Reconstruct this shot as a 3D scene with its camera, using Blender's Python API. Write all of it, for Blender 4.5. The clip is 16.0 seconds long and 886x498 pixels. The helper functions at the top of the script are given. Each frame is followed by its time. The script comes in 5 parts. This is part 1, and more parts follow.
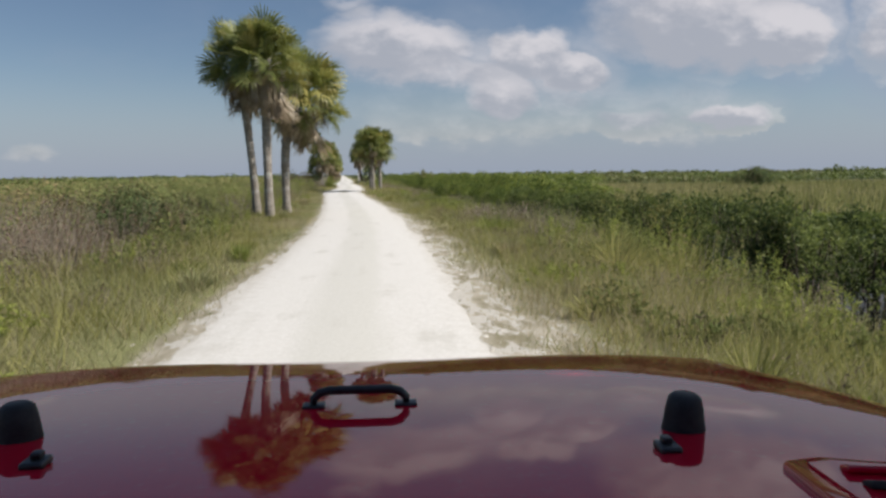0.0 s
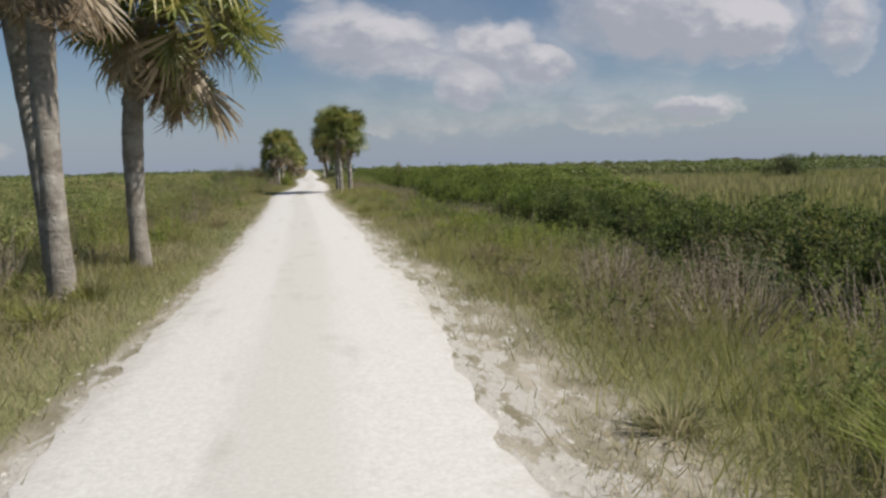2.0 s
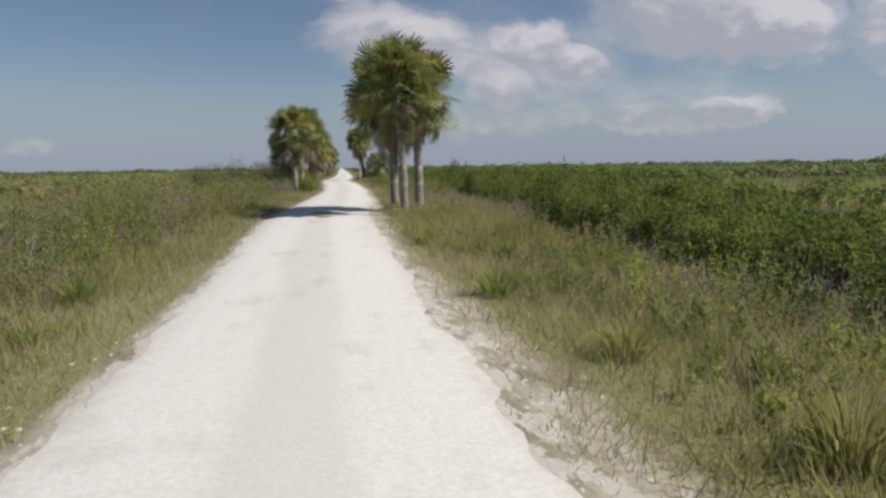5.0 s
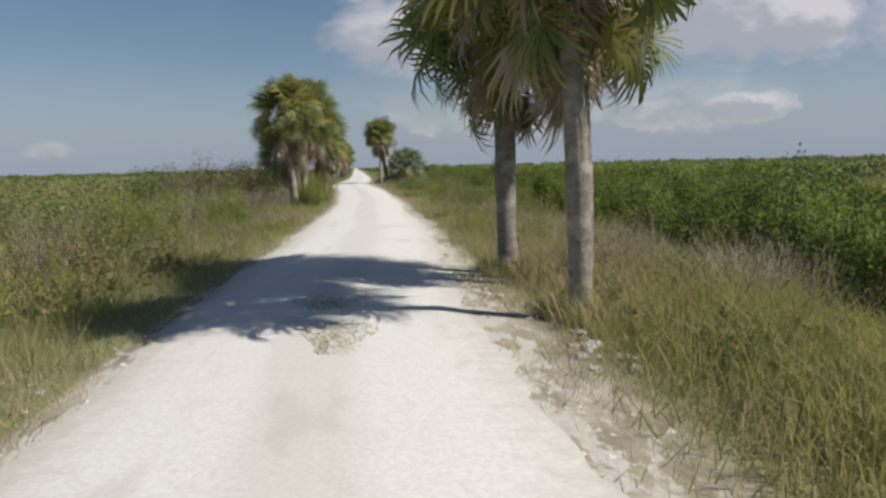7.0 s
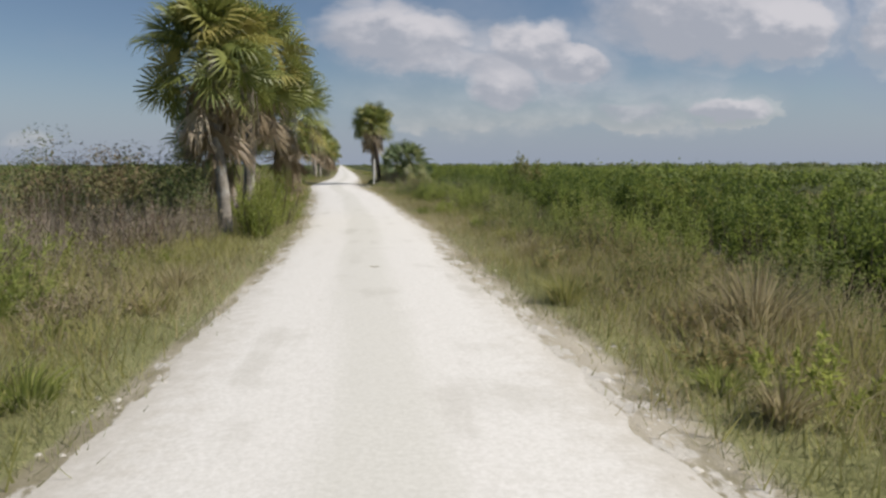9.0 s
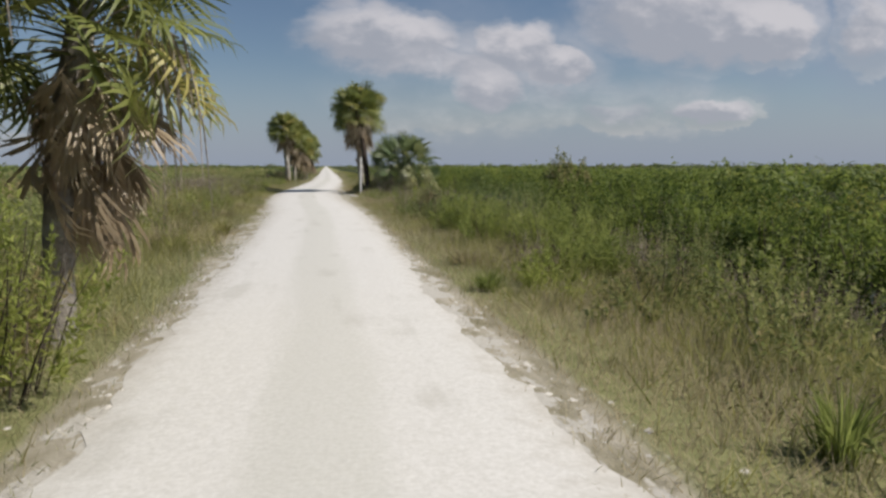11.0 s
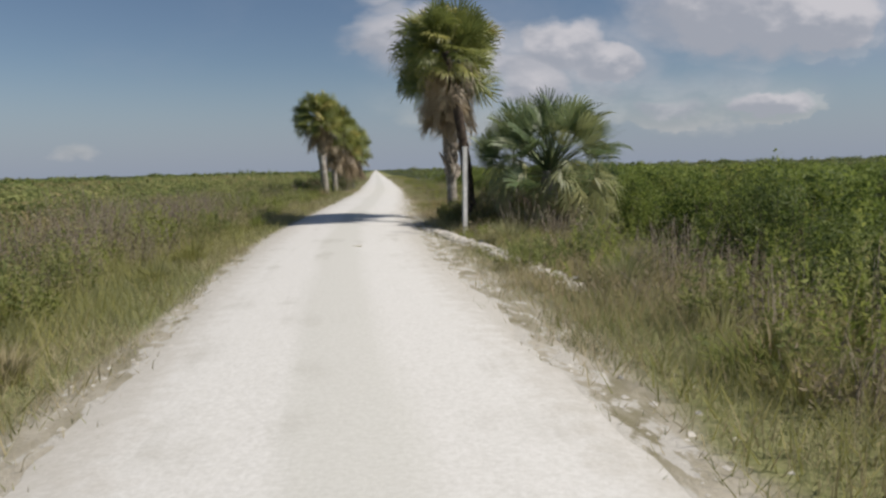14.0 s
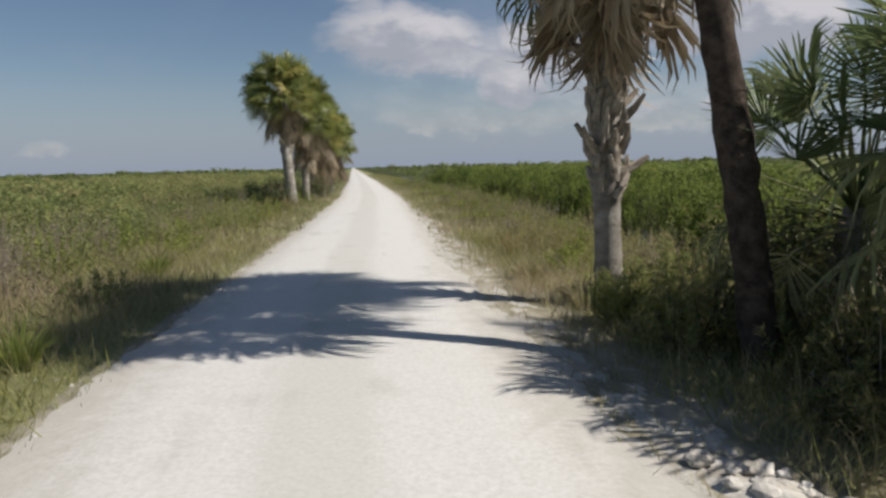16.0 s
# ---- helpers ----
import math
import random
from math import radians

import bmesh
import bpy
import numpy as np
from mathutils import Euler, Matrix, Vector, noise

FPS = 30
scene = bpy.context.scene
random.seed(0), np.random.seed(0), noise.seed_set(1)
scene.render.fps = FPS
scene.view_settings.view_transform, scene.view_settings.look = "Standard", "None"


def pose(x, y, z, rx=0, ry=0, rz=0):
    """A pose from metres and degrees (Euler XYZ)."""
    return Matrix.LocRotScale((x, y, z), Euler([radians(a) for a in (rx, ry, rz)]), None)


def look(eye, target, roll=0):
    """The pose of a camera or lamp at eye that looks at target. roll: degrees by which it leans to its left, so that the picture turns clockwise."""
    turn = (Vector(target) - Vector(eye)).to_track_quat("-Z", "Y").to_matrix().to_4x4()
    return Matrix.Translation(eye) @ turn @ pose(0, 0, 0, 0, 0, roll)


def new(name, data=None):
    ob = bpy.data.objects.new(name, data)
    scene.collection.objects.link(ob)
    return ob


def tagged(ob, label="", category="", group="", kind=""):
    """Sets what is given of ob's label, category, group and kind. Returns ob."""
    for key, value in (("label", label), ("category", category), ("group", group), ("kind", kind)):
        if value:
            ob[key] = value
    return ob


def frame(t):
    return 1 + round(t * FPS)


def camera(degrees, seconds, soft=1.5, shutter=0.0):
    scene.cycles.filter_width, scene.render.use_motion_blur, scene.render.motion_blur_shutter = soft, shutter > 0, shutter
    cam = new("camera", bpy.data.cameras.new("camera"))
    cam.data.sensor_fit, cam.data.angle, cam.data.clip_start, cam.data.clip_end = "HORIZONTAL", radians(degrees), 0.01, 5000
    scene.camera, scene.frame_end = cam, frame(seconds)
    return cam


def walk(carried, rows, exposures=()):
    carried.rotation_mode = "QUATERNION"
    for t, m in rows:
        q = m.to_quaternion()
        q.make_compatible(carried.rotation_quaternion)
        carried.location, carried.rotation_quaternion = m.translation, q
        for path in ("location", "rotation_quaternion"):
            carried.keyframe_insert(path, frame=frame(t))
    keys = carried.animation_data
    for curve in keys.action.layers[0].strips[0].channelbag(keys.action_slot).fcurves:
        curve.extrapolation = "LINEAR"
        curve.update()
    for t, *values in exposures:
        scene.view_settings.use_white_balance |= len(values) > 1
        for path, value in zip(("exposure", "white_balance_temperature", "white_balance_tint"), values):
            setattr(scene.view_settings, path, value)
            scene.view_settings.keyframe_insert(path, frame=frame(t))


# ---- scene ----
cam = camera(66.3, 16.0, 2.7)
# seconds, place, turn, tilt and lean of the camera
ROWS = [
    (0, 0.00, 0.00, 1.55, -8.94, -6.33, 0.59),
    (0.5, 0.19, 3.86, 1.58, -10.37, -6.36, 0.30),
    (1, 0.41, 7.69, 1.63, -11.17, -6.59, 0.34),
    (1.5, 0.65, 11.49, 1.65, -11.64, -6.84, 0.70),
    (2, 0.89, 15.27, 1.65, -11.56, -6.97, 1.31),
    (2.5, 1.04, 19.11, 1.62, -11.19, -7.07, 1.59),
    (3, 1.11, 23.00, 1.59, -10.64, -7.21, 1.60),
    (3.5, 1.14, 26.94, 1.56, -10.01, -7.32, 1.32),
    (4, 1.14, 30.89, 1.56, -9.53, -7.04, 0.71),
    (6.5, 0.92, 50.66, 1.63, -8.09, -6.98, 1.46),
    (7, 0.88, 54.47, 1.63, -7.82, -7.01, 1.33),
    (7.5, 0.83, 58.02, 1.54, -7.62, -6.93, 1.18),
    (8, 0.89, 61.48, 1.54, -7.96, -6.90, 0.91),
    (8.5, 0.97, 64.91, 1.60, -8.47, -7.03, 0.39),
    (9, 1.00, 68.38, 1.64, -9.01, -7.11, 0.04),
    (9.5, 1.05, 71.92, 1.66, -10.08, -7.08, -0.27),
    (12, 2.09, 89.89, 1.57, -9.87, -6.86, 0.46),
    (12.5, 2.10, 93.56, 1.56, -8.75, -6.66, 0.66),
    (13, 2.00, 97.23, 1.56, -7.81, -6.68, 0.84),
    (13.5, 1.85, 100.85, 1.57, -6.87, -6.76, 0.98),
    (14, 1.68, 104.47, 1.57, -6.15, -6.80, 1.41),
    (14.5, 1.52, 108.06, 1.61, -5.99, -6.94, 1.73),
    (15, 1.45, 111.62, 1.60, -6.13, -6.88, 1.68),
    (15.5, 1.35, 115.23, 1.64, -6.68, -6.97, 1.60),
    (16, 1.25, 118.84, 1.63, -8.02, -7.04, 1.34),
]
EXPOSURES = tuple((t, stops, 6500, 12) for t, stops in ((0, 0.30), (0.6, 0.18), (6.5, 0.18), (7.6, 0.28), (8.4, 0.28), (9.2, 0.20), (12, 0.12), (14, 0.10), (16, 0.16)))
walk(cam, [(t, pose(x, y, z, 90 + pitch, roll, yaw)) for t, x, y, z, yaw, pitch, roll in ROWS], EXPOSURES)

# ---- light ----
SUN_WAY = Vector((0.645, -0.207, 0.736)).normalized()
sun = new("sun", bpy.data.lights.new("sun", "SUN"))
sun.data.energy, sun.data.angle, sun.data.color = 4.8, radians(0.6), (1.0, 0.95, 0.87)
sun.matrix_basis = look(SUN_WAY * 60, (0, 0, 0))


def link(nt, value, socket):
    """Plug a socket into an input, or set the input to a plain value."""
    if hasattr(value, "is_output"):
        nt.links.new(value, socket)
    else:
        socket.default_value = value


def maths(nt, op, a, b=0.0, c=0.0, clamp=False):
    n = nt.nodes.new("ShaderNodeMath")
    n.operation, n.use_clamp = op, clamp
    for k, value in enumerate((a, b, c)):
        link(nt, value, n.inputs[k])
    return n.outputs[0]


def ramp(nt, value, low, high, to_low=0.0, to_high=1.0):
    """Smooth step from to_low to to_high while value goes from low to high."""
    n = nt.nodes.new("ShaderNodeMapRange")
    n.interpolation_type = "SMOOTHSTEP"
    for k, v in enumerate((value, low, high, to_low, to_high)):
        link(nt, v, n.inputs[k])
    return n.outputs[0]


def noise_of(nt, vector, scale, detail=4.0, rough=0.55, warp=0.0):
    n = nt.nodes.new("ShaderNodeTexNoise")
    if vector is not None:
        nt.links.new(vector, n.inputs["Vector"])
    n.inputs["Scale"].default_value, n.inputs["Detail"].default_value = scale, detail
    n.inputs["Roughness"].default_value, n.inputs["Distortion"].default_value = rough, warp
    return n.outputs[0]


def blend(nt, fac, a, b):
    n = nt.nodes.new("ShaderNodeMix")
    n.data_type = "RGBA"
    link(nt, fac, n.inputs[0])
    link(nt, (*a, 1) if isinstance(a, tuple) and len(a) == 3 else a, n.inputs[6])
    link(nt, (*b, 1) if isinstance(b, tuple) and len(b) == 3 else b, n.inputs[7])
    return n.outputs[2]


def build_world():
    world = bpy.data.worlds.new("sky")
    scene.world = world
    world.use_nodes = True
    nt = world.node_tree
    nt.nodes.clear()
    sky = nt.nodes.new("ShaderNodeTexSky")
    sky.sky_type, sky.sun_disc = "NISHITA", False
    sky.sun_elevation, sky.sun_rotation = radians(47.4), radians(107.8)
    sky.air_density, sky.dust_density, sky.ozone_density = 1.0, 0.4, 2.5
    clear = nt.nodes.new("ShaderNodeBackground")
    nt.links.new(sky.outputs[0], clear.inputs[0])
    clear.inputs[1].default_value = SKY_STRENGTH
    way = nt.nodes.new("ShaderNodeTexCoord").outputs["Generated"]
    xyz = nt.nodes.new("ShaderNodeSeparateXYZ")
    nt.links.new(way, xyz.inputs[0])
    ahead = maths(nt, "MAXIMUM", xyz.outputs[1], 0.08)
    u0, v0 = maths(nt, "DIVIDE", xyz.outputs[0], ahead), maths(nt, "DIVIDE", xyz.outputs[2], ahead)
    flat = nt.nodes.new("ShaderNodeCombineXYZ")
    nt.links.new(u0, flat.inputs[0])
    nt.links.new(maths(nt, "MULTIPLY", v0, 1.7), flat.inputs[1])
    puff = noise_of(nt, flat.outputs[0], 7.0, 9.0, 0.58, 0.3)
    curl = noise_of(nt, flat.outputs[0], 19.0, 6.0, 0.55)
    wide = noise_of(nt, flat.outputs[0], 3.0, 6.0, 0.55)
    u = maths(nt, "ADD", u0, maths(nt, "MULTIPLY_ADD", puff, 0.09, -0.045))
    v = maths(nt, "ADD", v0, maths(nt, "MULTIPLY_ADD", curl, 0.05, -0.025))
    body, top = 0.0, 0.0
    # middle, half width, half height and thickness of each cumulus, as slopes off the +y axis
    for cu, cv, hw, hh, thick in CLOUDS:
        du = maths(nt, "MULTIPLY_ADD", u, 1 / hw, -cu / hw)
        dv = maths(nt, "MULTIPLY_ADD", v, 1 / hh, -cv / hh)
        round_ = maths(nt, "SUBTRACT", maths(nt, "SUBTRACT", 1.0, maths(nt, "MULTIPLY", du, du)), maths(nt, "MULTIPLY", dv, dv))
        round_ = maths(nt, "MULTIPLY", maths(nt, "MAXIMUM", round_, 0.0), thick)
        body = maths(nt, "ADD", body, round_)
        top = maths(nt, "ADD", top, maths(nt, "MULTIPLY", round_, maths(nt, "MULTIPLY_ADD", du, 0.35, dv)))
    grain = maths(nt, "MULTIPLY_ADD", puff, 1.9, -0.95)
    mask = ramp(nt, maths(nt, "ADD", maths(nt, "MULTIPLY", body, 1.25), maths(nt, "MULTIPLY", grain, maths(nt, "MINIMUM", body, 0.8))), 0.06, 1.05)
    veil = ramp(nt, maths(nt, "ADD", wide, maths(nt, "MULTIPLY", u0, 0.28)), 0.42, 0.80, 0.0, 0.62)
    veil = maths(nt, "MULTIPLY", veil, ramp(nt, v0, -0.02, 0.08))
    far_haze = ramp(nt, xyz.outputs[2], 0.16, -0.01, 0.0, 0.88)
    mask = maths(nt, "MAXIMUM", maths(nt, "MULTIPLY", mask, 0.93), maths(nt, "MAXIMUM", veil, far_haze))
    mask = maths(nt, "MULTIPLY", mask, ramp(nt, xyz.outputs[1], 0.02, 0.25))
    lit = ramp(nt, maths(nt, "ADD", top, maths(nt, "MULTIPLY_ADD", curl, 1.3, -0.62)), -0.35, 0.62)
    colour = blend(nt, lit, CLOUD_SHADE, CLOUD_LIT)
    colour = blend(nt, ramp(nt, body, 0.0, 0.25), CLOUD_HAZE, colour)
    cloud = nt.nodes.new("ShaderNodeBackground")
    nt.links.new(colour, cloud.inputs[0])
    cloud.inputs[1].default_value = 1.0
    mix = nt.nodes.new("ShaderNodeMixShader")
    nt.links.new(mask, mix.inputs[0])
    nt.links.new(clear.outputs[0], mix.inputs[1])
    nt.links.new(cloud.outputs[0], mix.inputs[2])
    nt.links.new(mix.outputs[0], nt.nodes.new("ShaderNodeOutputWorld").inputs[0])


SKY_STRENGTH = 0.060
CLOUD_LIT, CLOUD_SHADE, CLOUD_HAZE = (0.55, 0.54, 0.56), (0.325, 0.345, 0.390), (0.248, 0.296, 0.378)
CLOUDS = [
    (0.58, 0.245, 0.24, 0.110, 1.1), (0.71, 0.205, 0.10, 0.055, 0.8), (0.08, 0.192, 0.135, 0.046, 0.95), (0.13, 0.150, 0.13, 0.022, 0.42),
    (0.295, 0.180, 0.065, 0.042, 0.85), (0.365, 0.148, 0.05, 0.030, 1.0), (0.245, 0.114, 0.065, 0.042, 0.75), (0.62, 0.083, 0.095, 0.026, 0.95),
    (0.46, 0.074, 0.09, 0.024, 0.42), (0.15, 0.068, 0.12, 0.022, 0.22), (0.89, 0.225, 0.08, 0.090, 0.8), (-0.40, 0.034, 0.045, 0.016, 0.17),
    (0.03, 0.240, 0.05, 0.020, 0.5), (0.22, 0.095, 0.20, 0.07, 0.20), (0.33, 0.10, 0.14, 0.050, 0.25), (0.10, 0.11, 0.14, 0.05, 0.2), (0.13, 0.168, 0.20, 0.050, 0.40), (0.32, 0.165, 0.16, 0.055, 0.40), (0.52, 0.098, 0.22, 0.060, 0.25), (0.66, 0.20, 0.20, 0.06, 0.4),
]
build_world()


# ---- materials ----
def surface(name, rough=0.7, spec=0.3, metal=0.0):
    m = bpy.data.materials.new(name)
    m.use_nodes = True
    nt = m.node_tree
    b = nt.nodes["Principled BSDF"]
    b.inputs["Roughness"].default_value, b.inputs["Specular IOR Level"].default_value, b.inputs["Metallic"].default_value = rough, spec, metal
    return m, nt, b


def place(nt):
    return nt.nodes.new("ShaderNodeNewGeometry").outputs["Position"]


def bump(nt, b, height, strength=0.4, distance=0.02):
    n = nt.nodes.new("ShaderNodeBump")
    n.inputs["Strength"].default_value, n.inputs["Distance"].default_value = strength, distance
    nt.links.new(height, n.inputs["Height"])
    nt.links.new(n.outputs[0], b.inputs["Normal"])


def leafy(name, dark, light, dry, scale=0.7, dry_from=0.62, glow=0.3, rough=0.55, spec=0.3):
    """Foliage: hue shifts from leaf to leaf and from plant to plant, some light passes through."""
    m, nt, b = surface(name, rough, spec)
    at = place(nt)
    each = nt.nodes.new("ShaderNodeNewGeometry").outputs["Random Per Island"]
    plant = noise_of(nt, at, scale, 3.0)
    col = blend(nt, ramp(nt, maths(nt, "ADD", maths(nt, "MULTIPLY", each, 0.34), plant), 0.44, 0.90), dark, light)
    patch = noise_of(nt, at, scale * 0.35, 3.0)
    col = blend(nt, ramp(nt, maths(nt, "MULTIPLY_ADD", each, 0.22, patch), dry_from, dry_from + 0.16), col, dry)
    nt.links.new(col, b.inputs["Base Color"])
    t = nt.nodes.new("ShaderNodeBsdfTranslucent")
    nt.links.new(col, t.inputs[0])
    mix = nt.nodes.new("ShaderNodeMixShader")
    mix.inputs[0].default_value = glow
    nt.links.new(b.outputs[0], mix.inputs[1])
    nt.links.new(t.outputs[0], mix.inputs[2])
    nt.links.new(mix.outputs[0], nt.nodes["Material Output"].inputs[0])
    return m


def frond_material(name, dark, light, tip, glow):
    m, nt, b = surface(name, 0.45, 0.4)
    one = nt.nodes.new("ShaderNodeObjectInfo").outputs["Random"]
    each = nt.nodes.new("ShaderNodeNewGeometry").outputs["Random Per Island"]
    col = blend(nt, maths(nt, "MULTIPLY_ADD", each, 0.4, maths(nt, "MULTIPLY", one, 0.6)), dark, light)
    col = blend(nt, ramp(nt, one, 0.82, 0.98, 0.0, 0.75), col, tip)
    nt.links.new(col, b.inputs["Base Color"])
    t = nt.nodes.new("ShaderNodeBsdfTranslucent")
    nt.links.new(col, t.inputs[0])
    mix = nt.nodes.new("ShaderNodeMixShader")
    mix.inputs[0].default_value = glow
    nt.links.new(b.outputs[0], mix.inputs[1])
    nt.links.new(t.outputs[0], mix.inputs[2])
    nt.links.new(mix.outputs[0], nt.nodes["Material Output"].inputs[0])
    return m


def plain(name, a, b_, scale=6.0, rough=0.7, spec=0.3, metal=0.0, relief=0.2, depth=0.01):
    m, nt, b = surface(name, rough, spec, metal)
    at = place(nt)
    n1, n2 = noise_of(nt, at, scale, 6.0), noise_of(nt, at, scale * 7.0, 4.0)
    nt.links.new(blend(nt, ramp(nt, maths(nt, "MULTIPLY_ADD", n2, 0.4, n1), 0.42, 0.98), a, b_), b.inputs["Base Color"])
    if relief:
        bump(nt, b, maths(nt, "MULTIPLY_ADD", n2, 0.5, n1), relief, depth)
    return m


def road_material():
    m, nt, b = surface("crushed_limestone", 0.9, 0.15)
    uv = nt.nodes.new("ShaderNodeUVMap")
    uv.uv_map = "lane"
    xyz = nt.nodes.new("ShaderNodeSeparateXYZ")
    nt.links.new(uv.outputs[0], xyz.inputs[0])
    at = place(nt)
    stretch = nt.nodes.new("ShaderNodeMapping")
    stretch.inputs["Scale"].default_value = (1.0, 0.12, 1.0)
    nt.links.new(uv.outputs[0], stretch.inputs[0])
    streak = noise_of(nt, stretch.outputs[0], 2.2, 5.0)
    grain, patch, speck = noise_of(nt, at, 26.0, 6.0, 0.7), noise_of(nt, at, 0.9, 4.0), noise_of(nt, at, 5.5, 5.0)
    off = maths(nt, "ABSOLUTE", maths(nt, "ADD", xyz.outputs[0], maths(nt, "MULTIPLY_ADD", streak, 0.5, -0.25)))
    hump = ramp(nt, off, 0.22, 0.55, 1.0, 0.0)
    edge = ramp(nt, maths(nt, "ADD", off, maths(nt, "MULTIPLY_ADD", speck, 0.9, -0.45)), 1.05, 1.75)
    col = blend(nt, ramp(nt, grain, 0.25, 0.75), (0.505, 0.492, 0.453), (0.62, 0.607, 0.573))
    col = blend(nt, maths(nt, "MULTIPLY", hump, 0.38), col, (0.425, 0.42, 0.365))
    col = blend(nt, ramp(nt, maths(nt, "MULTIPLY", patch, streak), 0.28, 0.42, 0.0, 0.4), col, (0.37, 0.355, 0.31))
    col = blend(nt, maths(nt, "MULTIPLY", edge, 0.45), col, (0.31, 0.275, 0.215))
    nt.links.new(col, b.inputs["Base Color"])
    bump(nt, b, maths(nt, "ADD", maths(nt, "MULTIPLY", grain, 0.5), speck), 0.35, 0.015)
    return m


def ground_material():
    m, nt, b = surface("verge_and_marsh", 0.95, 0.1)
    uv = nt.nodes.new("ShaderNodeUVMap")
    uv.uv_map = "lane"
    xyz = nt.nodes.new("ShaderNodeSeparateXYZ")
    nt.links.new(uv.outputs[0], xyz.inputs[0])
    at = place(nt)
    stretch = nt.nodes.new("ShaderNodeMapping")
    stretch.inputs["Scale"].default_value = (1.0, 0.45, 1.0)
    nt.links.new(uv.outputs[0], stretch.inputs[0])
    fine, mid, wide = noise_of(nt, at, 18.0, 6.0, 0.65), noise_of(nt, stretch.outputs[0], 1.9, 6.0, 0.62), noise_of(nt, at, 0.05, 5.0)
    off = maths(nt, "ABSOLUTE", xyz.outputs[0])
    wear = nt.nodes.new("ShaderNodeUVMap")
    wear.uv_map = "wear"
    worn = nt.nodes.new("ShaderNodeSeparateXYZ")
    nt.links.new(wear.outputs[0], worn.inputs[0])
    past = maths(nt, "DIVIDE", worn.outputs[0], worn.outputs[1])
    flaky = noise_of(nt, stretch.outputs[0], 4.5, 6.0, 0.6)
    bare = ramp(nt, maths(nt, "ADD", past, maths(nt, "MULTIPLY_ADD", flaky, 5.0, -2.5)), 0.0, 0.35, 1.0, 0.0)
    soil = ramp(nt, maths(nt, "ADD", past, maths(nt, "MULTIPLY_ADD", mid, 1.4, -0.7)), 0.8, 1.25, 1.0, 0.0)
    bare = maths(nt, "MULTIPLY", bare, ramp(nt, past, 0.9, 1.3, 1.0, 0.0))
    grass = blend(nt, ramp(nt, fine, 0.3, 0.7), (0.150, 0.160, 0.066), (0.245, 0.240, 0.115))
    earth = blend(nt, ramp(nt, mid, 0.35, 0.65), (0.205, 0.185, 0.120), (0.385, 0.352, 0.285))
    marl = blend(nt, fine, (0.36, 0.335, 0.285), (0.52, 0.50, 0.455))
    marsh = blend(nt, ramp(nt, wide, 0.38, 0.62), (0.030, 0.040, 0.015), (0.070, 0.078, 0.032))
    col = blend(nt, soil, grass, earth)
    col = blend(nt, bare, col, marl)
    col = blend(nt, ramp(nt, off, 5.0, 8.0), col, marsh)
    nt.links.new(col, b.inputs["Base Color"])
    bump(nt, b, maths(nt, "ADD", fine, mid), 0.6, 0.04)
    return m


def bark_material():
    m, nt, b = surface("palm_bark", 0.95, 0.1)
    local = nt.nodes.new("ShaderNodeTexCoord").outputs["Object"]
    stretch = nt.nodes.new("ShaderNodeMapping")
    stretch.inputs["Scale"].default_value = (1.0, 1.0, 2.2)
    nt.links.new(local, stretch.inputs[0])
    ring, crack, lichen = noise_of(nt, stretch.outputs[0], 3.2, 5.0), noise_of(nt, local, 22.0, 5.0, 0.7), noise_of(nt, local, 2.0, 4.0)
    col = blend(nt, ramp(nt, maths(nt, "ADD", ring, maths(nt, "MULTIPLY", crack, 0.6)), 0.45, 1.15), (0.165, 0.142, 0.118), (0.37, 0.34, 0.295))
    col = blend(nt, ramp(nt, lichen, 0.50, 0.66, 0.0, 0.75), col, (0.48, 0.455, 0.41))
    nt.links.new(col, b.inputs["Base Color"])
    bump(nt, b, maths(nt, "ADD", ring, crack), 0.9, 0.04)
    return m


def paint_material():
    m, nt, b = surface("red_car_paint", 0.6, 0.0)
    at = place(nt)
    dust = ramp(nt, noise_of(nt, at, 60.0, 5.0), 0.55, 0.8, 0.0, 0.10)
    nt.links.new(blend(nt, dust, (0.56, 0.004, 0.026), (0.45, 0.28, 0.24)), b.inputs["Base Color"])
    b.inputs["Coat Weight"].default_value, b.inputs["Coat Roughness"].default_value = 0.85, 0.012
    return m


MARL = road_material()
GROUND = ground_material()
BARK = bark_material()
# Dark bark with the shade on the leaning trunk put into its colour.
SHADE_BARK = plain("shade_dark_palm_bark", (0.028, 0.022, 0.018), (0.101, 0.078, 0.061), 9.0, 0.95, 0.1, 0, 0.8, 0.02)
FROND = frond_material("palm_frond", (0.115, 0.148, 0.042), (0.300, 0.310, 0.084), (0.500, 0.420, 0.140), 0.33)
YOUNG_FROND = frond_material("young_palm_frond", (0.085, 0.130, 0.058), (0.245, 0.300, 0.135), (0.340, 0.340, 0.150), 0.36)
PALE_FROND = frond_material("pale_palm_frond", (0.190, 0.215, 0.090), (0.450, 0.445, 0.215), (0.520, 0.435, 0.230), 0.42)
DRY_FROND = frond_material("dry_palm_frond", (0.270, 0.200, 0.125), (0.500, 0.415, 0.290), (0.192, 0.140, 0.090), 0.28)
THATCH = plain("dry_palm_fibre", (0.20, 0.165, 0.130), (0.44, 0.39, 0.325), 14.0, 0.95, 0.1, 0, 0)
MANGROVE = leafy("mangrove_leaf", (0.052, 0.078, 0.026), (0.190, 0.230, 0.066), (0.237, 0.220, 0.071), 0.42, 0.68, 0.45, 0.6, 0.2)
